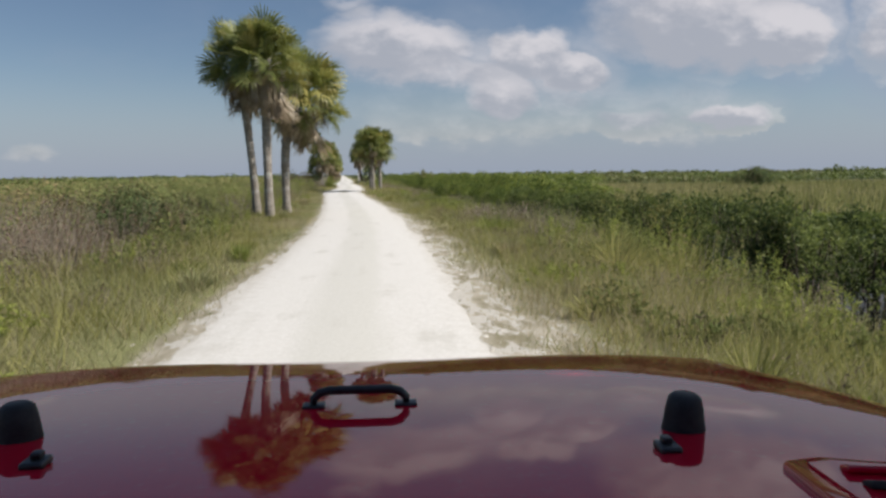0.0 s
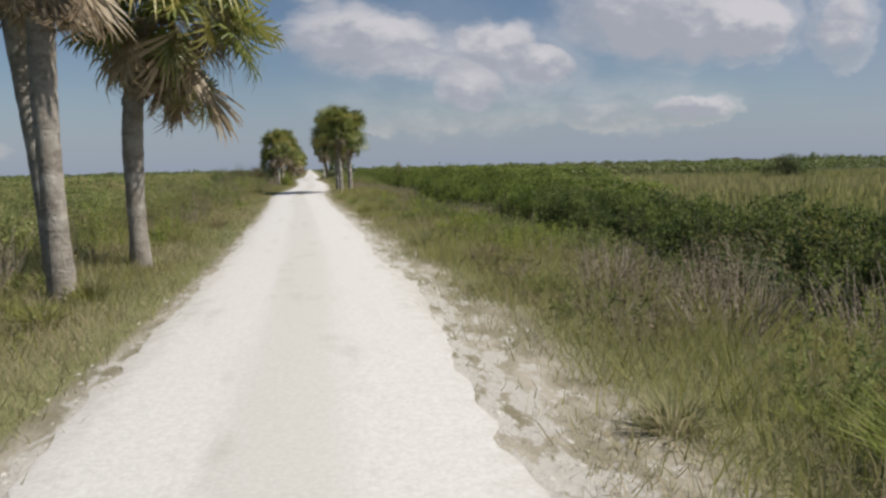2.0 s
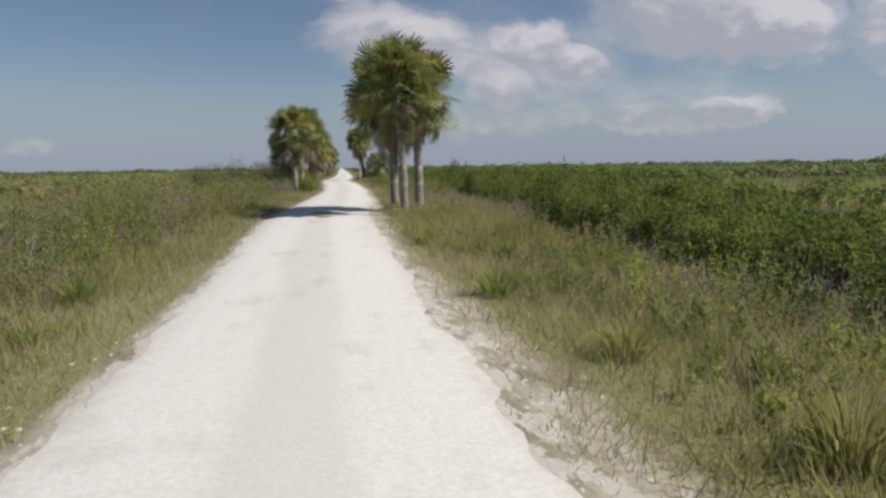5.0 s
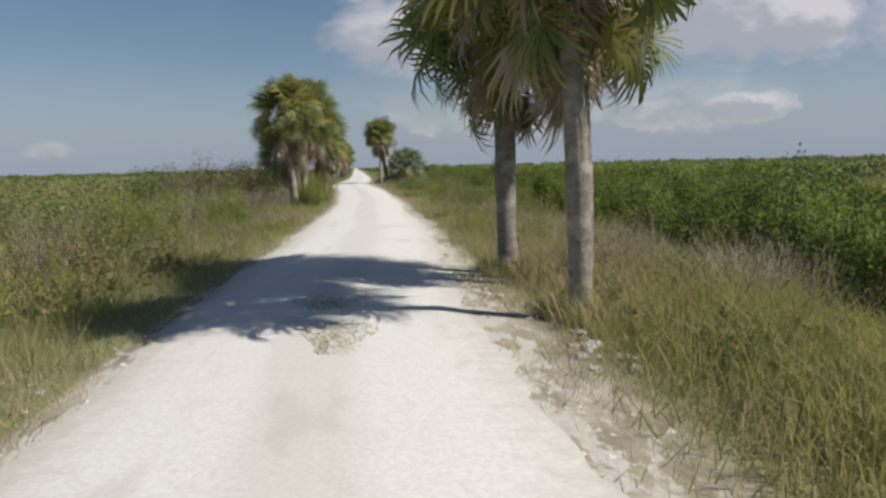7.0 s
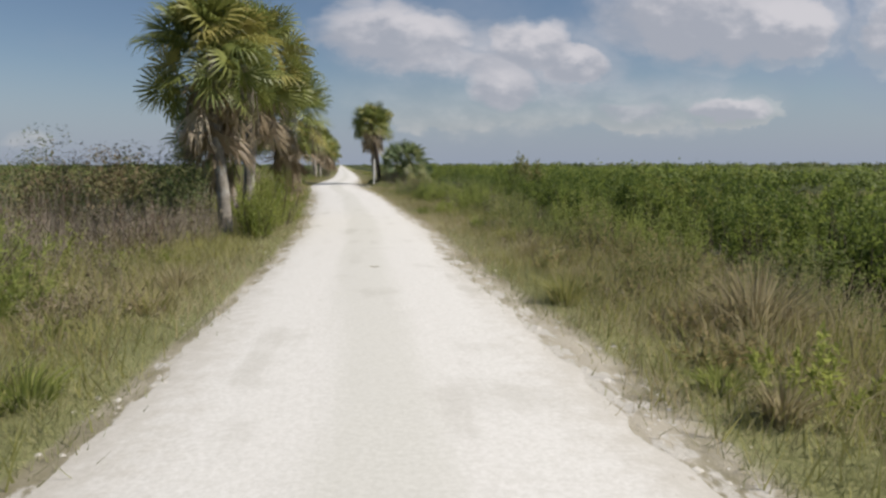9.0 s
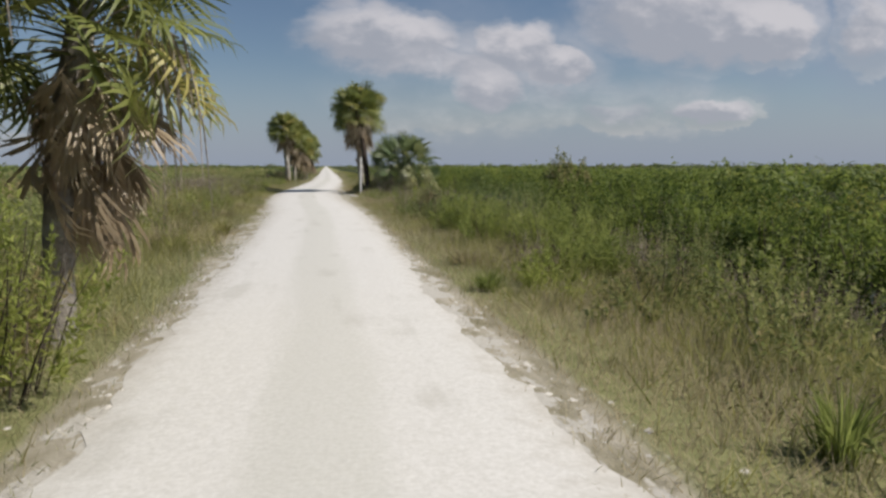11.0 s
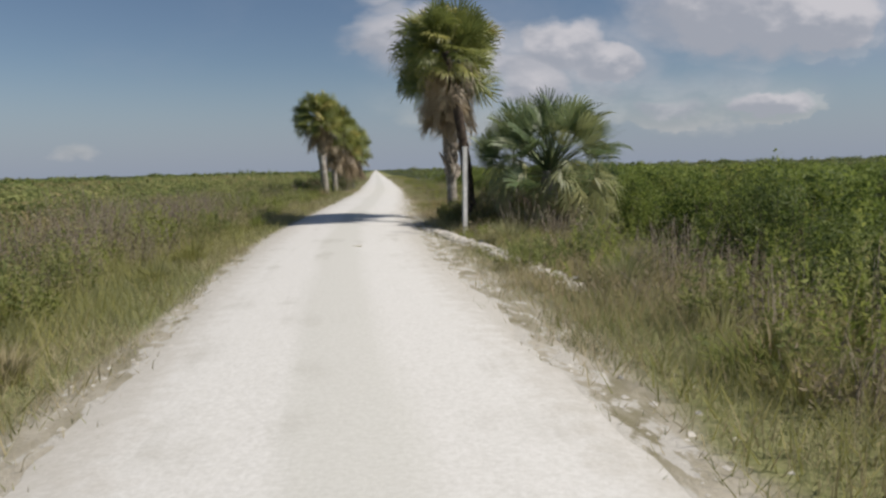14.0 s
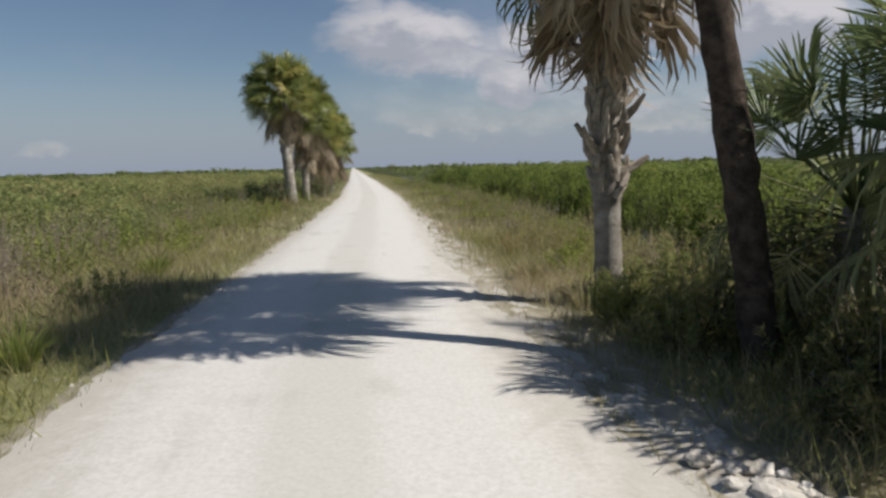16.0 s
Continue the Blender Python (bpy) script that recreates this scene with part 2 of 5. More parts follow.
# Mangrove leaf again, about a third brighter, for other stretches of the thicket.
GREEN_MANGROVE = leafy("bright_mangrove_leaf", (0.070, 0.108, 0.026), (0.245, 0.295, 0.066), (0.27, 0.26, 0.07), 0.42, 0.70, 0.50, 0.6, 0.2)
SHRUB = leafy("shrub_leaf", (0.150, 0.185, 0.066), (0.335, 0.350, 0.130), (0.370, 0.302, 0.150), 0.30, 0.62, 0.52, 0.65, 0.2)
BRIGHT = leafy("bright_shrub_leaf", (0.195, 0.235, 0.055), (0.365, 0.395, 0.105), (0.275, 0.270, 0.096), 0.8, 0.75, 0.50, 0.65, 0.2)
FEATHER = leafy("feathery_shrub_leaf", (0.170, 0.210, 0.056), (0.355, 0.390, 0.115), (0.36, 0.32, 0.13), 0.9, 0.74, 0.55, 0.7, 0.15)
DARK_LEAF = leafy("dark_shrub_leaf", (0.052, 0.078, 0.036), (0.139, 0.176, 0.066), (0.170, 0.130, 0.075), 0.9, 0.58, 0.2, 0.8, 0.08)
BROWN = leafy("brown_brush_leaf", (0.156, 0.125, 0.082), (0.305, 0.259, 0.170), (0.241, 0.252, 0.102), 0.9, 0.60, 0.25, 0.8, 0.1)
FAR_LEAF = leafy("distant_shrub_leaf", (0.089, 0.128, 0.032), (0.196, 0.237, 0.060), (0.214, 0.201, 0.088), 0.06, 0.62, 0.25)
SEDGE = leafy("marsh_sedge", (0.206, 0.217, 0.075), (0.319, 0.314, 0.125), (0.360, 0.331, 0.155), 0.10, 0.5, 0.45, 0.8, 0.1)
SHORT_GRASS = leafy("verge_grass", (0.258, 0.270, 0.130), (0.385, 0.372, 0.195), (0.460, 0.395, 0.260), 0.45, 0.57, 0.50, 0.8, 0.1)
TALL_GRASS = leafy("tall_grass", (0.235, 0.240, 0.076), (0.390, 0.370, 0.140), (0.459, 0.369, 0.235), 0.35, 0.66, 0.48, 0.75, 0.15)
STRAW = leafy("straw_grass", (0.280, 0.245, 0.130), (0.450, 0.390, 0.240), (0.260, 0.205, 0.125), 0.6, 0.66, 0.45, 0.8, 0.1)
TWIG = plain("grey_twig", (0.15, 0.120, 0.088), (0.38, 0.330, 0.26), 5.0, 0.95, 0.1, 0, 0)
STEM = plain("dark_stem", (0.035, 0.028, 0.022), (0.11, 0.09, 0.07), 5.0, 0.95, 0.1, 0, 0)
RED_BROWN = leafy("reddish_brush_leaf", (0.159, 0.099, 0.077), (0.302, 0.211, 0.161), (0.245, 0.196, 0.112), 0.9, 0.66, 0.25, 0.8, 0.1)
# Ditch water whose near-black base also carries the shade below the mangroves.
WATER = plain("shade_dark_ditch_water", (0.006, 0.007, 0.005), (0.016, 0.015, 0.009), 0.5, 0.12, 0.35, 0, 0.05, 0.02)
ROCK = plain("limestone_rock", (0.33, 0.30, 0.25), (0.62, 0.595, 0.54), 5.0, 0.95, 0.15, 0, 0.7, 0.02)
WHITE_WOOD = plain("weathered_white_paint", (0.50, 0.49, 0.46), (0.74, 0.73, 0.71), 7.0, 0.75, 0.25, 0, 0.3, 0.004)
PAINT = paint_material()
RUBBER = plain("black_rubber", (0.012, 0.012, 0.013), (0.035, 0.035, 0.037), 40.0, 0.6, 0.35, 0, 0.15, 0.002)
BLACK = plain("black_coated_steel", (0.010, 0.010, 0.011), (0.024, 0.024, 0.026), 60.0, 0.35, 0.5, 0, 0.1, 0.001)
STEEL = plain("bright_steel", (0.45, 0.45, 0.46), (0.62, 0.62, 0.63), 30.0, 0.3, 0.5, 1.0, 0)
GLASS = bpy.data.materials.new("windscreen_glass")
GLASS.use_nodes = True
GLASS.node_tree.nodes["Principled BSDF"].inputs["Transmission Weight"].default_value = 1.0
GLASS.node_tree.nodes["Principled BSDF"].inputs["Roughness"].default_value = 0.02
GLASS.node_tree.nodes["Principled BSDF"].inputs["IOR"].default_value = 1.45


# ---- builders ----
def raw_mesh(name, verts, loops, starts, material, smooth=False):
    me = bpy.data.meshes.new(name)
    verts = np.asarray(verts, dtype=np.float32).reshape(-1, 3)
    loops, starts = np.asarray(loops, dtype=np.int32).ravel(), np.asarray(starts, dtype=np.int32).ravel()
    me.vertices.add(len(verts))
    me.vertices.foreach_set("co", verts.ravel())
    me.loops.add(len(loops))
    me.loops.foreach_set("vertex_index", loops)
    me.polygons.add(len(starts))
    me.polygons.foreach_set("loop_start", starts)
    if smooth:
        me.polygons.foreach_set("use_smooth", np.ones(len(starts), dtype=bool))
    me.materials.append(material)
    me.update(calc_edges=True)
    me.validate()
    return me


def bm_mesh(name, bm, material, smooth=True):
    me = bpy.data.meshes.new(name)
    bmesh.ops.recalc_face_normals(bm, faces=bm.faces)
    bm.to_mesh(me)
    bm.free()
    if smooth:
        me.polygons.foreach_set("use_smooth", np.ones(len(me.polygons), dtype=bool))
    me.materials.append(material)
    return me


def part(name, bm, material, parent, label="", smooth=False):
    ob = new(name, bm_mesh(name, bm, material, smooth) if isinstance(bm, bmesh.types.BMesh) else bm)
    ob.parent = parent
    return tagged(ob, label)


def unit(a):
    return a / np.maximum(np.linalg.norm(a, axis=-1, keepdims=True), 1e-9)


def leaf_mesh(name, at, along, across, material, far=False):
    """Diamond leaves (three-cornered far off): middle, half length and half width of each."""
    n = len(at)
    if far:
        return raw_mesh(name, np.stack([at - along - across, at + across, at + along], 1), np.arange(3 * n), np.arange(0, 3 * n, 3), material)
    verts = np.stack([at - along, at + across, at + along, at - across], 1)
    return raw_mesh(name, verts, np.arange(4 * n), np.arange(0, 4 * n, 4), material)


def blade_mesh(name, root, height, width, lean, material, rng):
    """Grass blades that bend over: root, height, width and sideways lean of each tip."""
    n = len(root)
    turn = rng.uniform(0, np.pi, n)
    side = np.stack([np.cos(turn), np.sin(turn), 0 * turn], 1) * (width / 2)[:, None]
    up = np.array([0, 0, 1.0])
    mid = root + up * (height * 0.6)[:, None] + lean * 0.35
    tip = root + up * (height * 0.95)[:, None] + lean
    verts = np.stack([root - side, root + side, mid - side * 0.8, mid + side * 0.8, tip], 1)
    base = np.arange(n)[:, None] * 5
    loops = base + np.array([[0, 1, 3, 2, 2, 3, 4]])
    starts = np.arange(n)[:, None] * 7 + np.array([[0, 4]])
    return raw_mesh(name, verts, loops, starts, material)


def tuft_mesh(name, root, height, width, lean, material, rng):
    """Fine short grass: one narrow three-cornered blade for each root."""
    n = len(root)
    turn = rng.uniform(0, np.pi, n)
    side = np.stack([np.cos(turn), np.sin(turn), 0 * turn], 1) * (width / 2)[:, None]
    tip = root + np.array([0, 0, 1.0]) * height[:, None] + lean
    return raw_mesh(name, np.stack([root - side, root + side, tip], 1), np.arange(3 * n), np.arange(0, 3 * n, 3), material)


def stick_mesh(name, a, b, ra, rb, material):
    """Three-sided tapering twigs from a to b."""
    n = len(a)
    way = unit(b - a)
    ref = np.where(np.abs(way[:, 2:3]) > 0.9, np.array([[1.0, 0, 0]]), np.array([[0, 0, 1.0]]))
    s = unit(np.cross(way, ref))
    t = np.cross(way, s)
    verts = []
    for p, r in ((a, ra), (b, rb)):
        for k in range(3):
            g = 2 * np.pi * k / 3
            verts.append(p + (s * np.cos(g) + t * np.sin(g)) * np.reshape(r, (-1, 1)))
    verts = np.stack(verts, 1)
    base = np.arange(n)[:, None] * 6
    loops = base + np.array([[0, 1, 4, 3, 1, 2, 5, 4, 2, 0, 3, 5]])
    starts = np.arange(n)[:, None] * 12 + np.array([[0, 4, 8]])
    return raw_mesh(name, verts, loops, starts, material)


def tube(bm, points, radii, sides=8, cap=True):
    """A round tube along points."""
    rings = []
    for k, p in enumerate(points):
        p = Vector(p)
        a, b = Vector(points[max(k - 1, 0)]), Vector(points[min(k + 1, len(points) - 1)])
        q = (b - a).to_track_quat("Z", "Y")
        rings.append([bm.verts.new(p + q @ Vector((math.cos(2 * math.pi * j / sides) * radii[k], math.sin(2 * math.pi * j / sides) * radii[k], 0))) for j in range(sides)])
    for r0, r1 in zip(rings, rings[1:]):
        for j in range(sides):
            bm.faces.new((r0[j], r0[(j + 1) % sides], r1[(j + 1) % sides], r1[j]))
    if cap:
        bm.faces.new(rings[0][::-1])
        bm.faces.new(rings[-1])
    return bm


def box(bm, sx, sy, sz, m=Matrix(), bevel=0.0):
    made = bmesh.ops.create_cube(bm, size=1.0, matrix=m @ Matrix.Diagonal((sx, sy, sz, 1)))["verts"]
    if bevel:
        edges = list({e for v in made for e in v.link_edges})
        bmesh.ops.bevel(bm, geom=edges, offset=bevel, segments=2, affect="EDGES", profile=0.6)
    return bm


# ---- the lie of the land ----
ROAD_Y = np.array([-80, -40, 0, 6, 10, 20, 26, 39, 55, 62, 68, 74, 80, 85, 96, 107, 114, 122, 128, 133, 155, 200, 270, 800, 2600], dtype=float)
ROAD_X = np.array([-3.2, -1.9, -0.35, -0.05, 0.2, 0.75, 0.85, 0.8, 0.55, 0.5, 0.95, 1.35, 1.4, 1.75, 1.7, 1.65, 1.1, 1.0, 1.1, 1.4, 2.4, 3.0, 3.5, 8.0, 24.0])
HALF_Y = np.array([-80, 50, 60, 73, 80, 96, 108, 115, 121, 130, 160, 2600], dtype=float)
HALF_W = np.array([1.45, 1.45, 1.68, 1.66, 1.42, 1.50, 1.60, 1.75, 1.85, 1.72, 1.63, 1.6])
FINE_Y = np.arange(-90, 420, 1.0)
FINE_X = np.interp(FINE_Y, ROAD_Y, ROAD_X)
FINE_X[6:-6] = np.convolve(FINE_X, np.hanning(13) / np.hanning(13).sum(), "same")[6:-6]


def middle(y):
    y = np.asarray(y, dtype=float)
    return np.where(y < 415, np.interp(y, FINE_Y, FINE_X), np.interp(y, ROAD_Y, ROAD_X))


def half_width(y):
    return np.interp(y, HALF_Y, HALF_W)


STRIP_Y = [-80, 0, 12, 30, 46, 52, 58, 66, 70, 80, 92, 100, 108, 112, 122, 130, 150, 400]
STRIP_RIGHT = [0.8, 1.05, 1.25, 0.95, 0.65, 0.4, 0.8, 0.8, 0.5, 0.6, 0.4, 0.35, 0.5, 0.95, 1.15, 0.95, 0.45, 0.3]
STRIP_LEFT = [0.25, 0.25, 0.40, 0.25, 0.2, 0.2, 0.25, 0.25, 0.3, 0.25, 0.4, 0.9, 0.75, 0.35, 0.25, 0.2, 0.2, 0.2]


def strip(u, y):
    """Width of the worn strip between the track and the grass."""
    return np.where(u > 0, np.interp(y, STRIP_Y, STRIP_RIGHT), np.interp(y, STRIP_Y, STRIP_LEFT))


RIGHT_U, RIGHT_Z = [0, 1.2, 1.9, 3.2, 4.6, 6.2, 7.6, 10.5, 12.5, 20, 4000], [0.02, 0.0, -0.05, -0.13, -0.32, -0.80, -1.22, -1.32, -1.10, -1.0, -1.0]
LEFT_U, LEFT_Z = [0, 1.2, 1.9, 3.2, 5.0, 7.0, 9.5, 14, 4000], [0.02, 0.0, -0.05, -0.12, -0.30, -0.62, -0.9, -1.0, -1.0]


def ripple(x, y):
    return 0.5 * np.sin(x * 1.7 + 1.3 * np.sin(y * 0.9)) + 0.5 * np.sin(y * 1.3 + 1.7 * np.sin(x * 0.8 + 2))


def land(x, y):
    """Height of the ground."""
    x, y = np.asarray(x, dtype=float), np.asarray(y, dtype=float)
    u = x - middle(y)
    z = np.where(u > 0, np.interp(u, RIGHT_U, RIGHT_Z), np.interp(-u, LEFT_U, LEFT_Z))
    return z + np.clip((np.abs(u) - 1.9) / 3, 0, 1) * 0.06 * ripple(x, y)


def sheet(name, ys, us, lift, material, on_land=True, smooth=True):
    """A sheet of ground that follows the road: rows along, columns across, with the lane as its map."""
    yy, uu = np.meshgrid(ys, us, indexing="ij")
    xx = middle(yy) + uu if np.ndim(us) == 1 else None
    zz = land(xx, yy) + lift
    rows, cols = yy.shape
    k = np.arange(rows * cols).reshape(rows, cols)
    loops = np.stack([k[:-1, :-1], k[:-1, 1:], k[1:, 1:], k[1:, :-1]], -1).reshape(-1, 4)
    me = raw_mesh(name, np.stack([xx, yy, zz], -1), loops, np.arange(0, 4 * len(loops), 4), material, smooth)
    uv = me.uv_layers.new(name="lane")
    flat = np.stack([uu, yy], -1).reshape(-1, 2)[loops.ravel()]
    uv.data.foreach_set("uv", flat.astype(np.float32).ravel())
    worn = me.uv_layers.new(name="wear")
    flat = np.stack([np.abs(uu) - half_width(yy), strip(uu, yy)], -1).reshape(-1, 2)[loops.ravel()]
    worn.data.foreach_set("uv", flat.astype(np.float32).ravel())
    return new(name, me)


ground_y = np.concatenate([[-3000, -1200, -400, -150], np.arange(-80, 200, 1.0), np.arange(200, 420, 4.0), [430, 480, 560, 700, 900, 1300, 1900, 2600, 3600]])
side_u = np.concatenate([np.arange(0.0, 3.0, 0.25), np.arange(3.0, 13.0, 0.5), [14, 16, 20, 28, 40, 70, 130, 260, 520, 1100, 2200, 3600]])
ground_u = np.concatenate([-side_u[:0:-1], side_u])
tagged(sheet("ground", ground_y, ground_u, 0.0, GROUND), "flat grassy marsh with a low raised bank for the track", "ground", kind="structure")


def build_road():
    """The track: a slightly ragged white strip a few millimetres above the bank."""
    ys = np.concatenate([np.arange(-60, 190, 0.14), np.arange(190, 420, 1.5), [440, 500, 600, 800, 1200, 2000]])
    rng = np.random.default_rng(3)
    cols = np.array([-1.0, -0.82, -0.5, -0.2, 0.2, 0.5, 0.82, 1.0])

    def ragged():
        n = rng.normal(0, 1, len(ys))
        slow = np.convolve(n, np.hanning(31) / 4.5, "same")
        quick = np.convolve(n, np.hanning(5) / 2.2, "same")
        return 0.075 * slow + 0.060 * quick
    left, right = half_width(ys) + ragged(), half_width(ys) + ragged()
    uu = np.where(cols[None, :] < 0, cols[None, :] * left[:, None], cols[None, :] * right[:, None])
    yy = np.repeat(ys[:, None], len(cols), 1)
    xx = middle(yy) + uu
    rut = -0.014 * np.exp(-((np.abs(uu) - 0.78) / 0.25) ** 2)
    zz = land(xx, yy) + 0.018 + rut
    zz[:, 0], zz[:, -1] = land(xx[:, 0], ys) + 0.004, land(xx[:, -1], ys) + 0.004
    k = np.arange(yy.size).reshape(yy.shape)
    loops = np.stack([k[:-1, :-1], k[:-1, 1:], k[1:, 1:], k[1:, :-1]], -1).reshape(-1, 4)
    me = raw_mesh("road", np.stack([xx, yy, zz], -1), loops, np.arange(0, 4 * len(loops), 4), MARL, True)
    uv = me.uv_layers.new(name="lane")
    uv.data.foreach_set("uv", np.stack([uu, yy], -1).reshape(-1, 2)[loops.ravel()].astype(np.float32).ravel())
    return tagged(new("road", me), "white crushed limestone single-lane track with faint wheel ruts", "road", kind="structure")


build_road()
me = raw_mesh("water", [(7.6 + middle(y) if k == 0 else 12.4 + middle(y), y, -1.18) for y in np.arange(-60, 300, 6.0) for k in (0, 1)],
              [v for i in range(59) for v in (2 * i, 2 * i + 1, 2 * i + 3, 2 * i + 2)], np.arange(0, 236, 4), WATER)
tagged(new("water", me), "still ditch water, near-black for the shade below the mangroves", "water", kind="structure")


# ---- palms ----
def frond_mesh(name, seed, material, stalk=0.75, blade=0.9, spread=112, droop=0.45, fold=0.3, count=38, slim=1.0, bend=0.0, ragged=0.0):
    """A fan leaf: a stalk along +y and narrow segments that part and hang at their tips."""
    rng = np.random.default_rng(seed)
    verts, loops, starts = [], [], []

    def face(*ids):
        starts.append(len(loops))
        loops.extend(ids)
    sag = -0.10 * blade
    for k, (y, w, z) in enumerate(((0, 0.028, 0), (stalk * 0.5, 0.016, 0.05), (stalk, 0.012, 0.02), (stalk + 0.3 * blade, 0.004, sag))):
        verts += [(-w, y, z), (w, y, z), (0, y, z - w)]
        if k:
            a = len(verts) - 6
            for j in range(3):
                face(a + j, a + (j + 1) % 3, a + 3 + (j + 1) % 3, a + 3 + j)
    fan = len(verts)
    for i in range(count):
        s = -1 + 2 * (i + 0.5) / count + rng.normal(0, 0.012)
        g = radians(spread) * s
        if rng.uniform() < ragged * 0.5:
            continue
        g += rng.normal(0, 0.12) * ragged
        y0 = stalk + 0.28 * blade * (1 - abs(s))
        z0 = 0.02 + (sag - 0.02) * (1 - abs(s))
        reach = blade * (0.60 + 0.40 * math.cos(g * 0.8)) * rng.uniform(0.9 - 0.5 * ragged, 1.06)
        wx, wy, wz = math.sin(g), math.cos(g), fold * abs(math.sin(g))
        d = droop * rng.uniform(0.6 - 0.6 * ragged, 1.4 + 0.8 * ragged)
        px, py = math.cos(g), -math.sin(g)
        a = len(verts)
        for f, w, fall in ((0.0, 0.008 * slim, 0.0), (0.5, 0.034 * slim, 0.06), (0.8, 0.020 * slim, 0.42)):
            cx, cy, cz = wx * reach * f, y0 + wy * reach * f, z0 + wz * reach * f - d * fall * reach
            verts += [(cx - px * w * blade, cy - py * w * blade, cz), (cx + px * w * blade, cy + py * w * blade, cz + 0.012)]
        verts.append((wx * reach * 0.93, y0 + wy * reach * 0.93, z0 + wz * reach * 0.9 - d * reach))
        face(a, a + 1, a + 3, a + 2)
        face(a + 2, a + 3, a + 5, a + 4)
        face(a + 4, a + 5, a + 6)
    cb, sb = math.cos(radians(bend)), math.sin(radians(bend))
    for k in range(fan, len(verts)):
        vx, vy, vz = verts[k]
        vy -= stalk
        verts[k] = (vx, stalk + vy * cb + vz * sb, vz * cb - vy * sb)
    return raw_mesh(name, verts, loops, starts, material)


GREEN_FRONDS = [frond_mesh("frond", 10 + k, FROND, 0.86, 0.72, 150, 0.22 + 0.10 * k, 0.16, 26, 1.0, 2 + 11 * k) for k in range(4)]
YOUNG_FRONDS = [frond_mesh("frond", 20 + k, YOUNG_FROND, 1.08, 0.64, 112, 0.08 + 0.08 * k, 0.36, 30, 0.60, 0 + 7 * k) for k in range(3)]
PALE_FRONDS = [frond_mesh("frond", 25 + k, PALE_FROND, 1.02, 0.62, 50 + 16 * k, 0.80, -0.1, 20, 0.66, 18 + 20 * k, 0.3) for k in range(3)]
DRY_FRONDS = [frond_mesh("dry_frond", 30 + k, DRY_FROND, 0.62, 0.92, 24 + 9 * k, 0.25, -0.25, 26, 0.62, (6, 40, 58, 74)[k], 0.55) for k in range(4)]


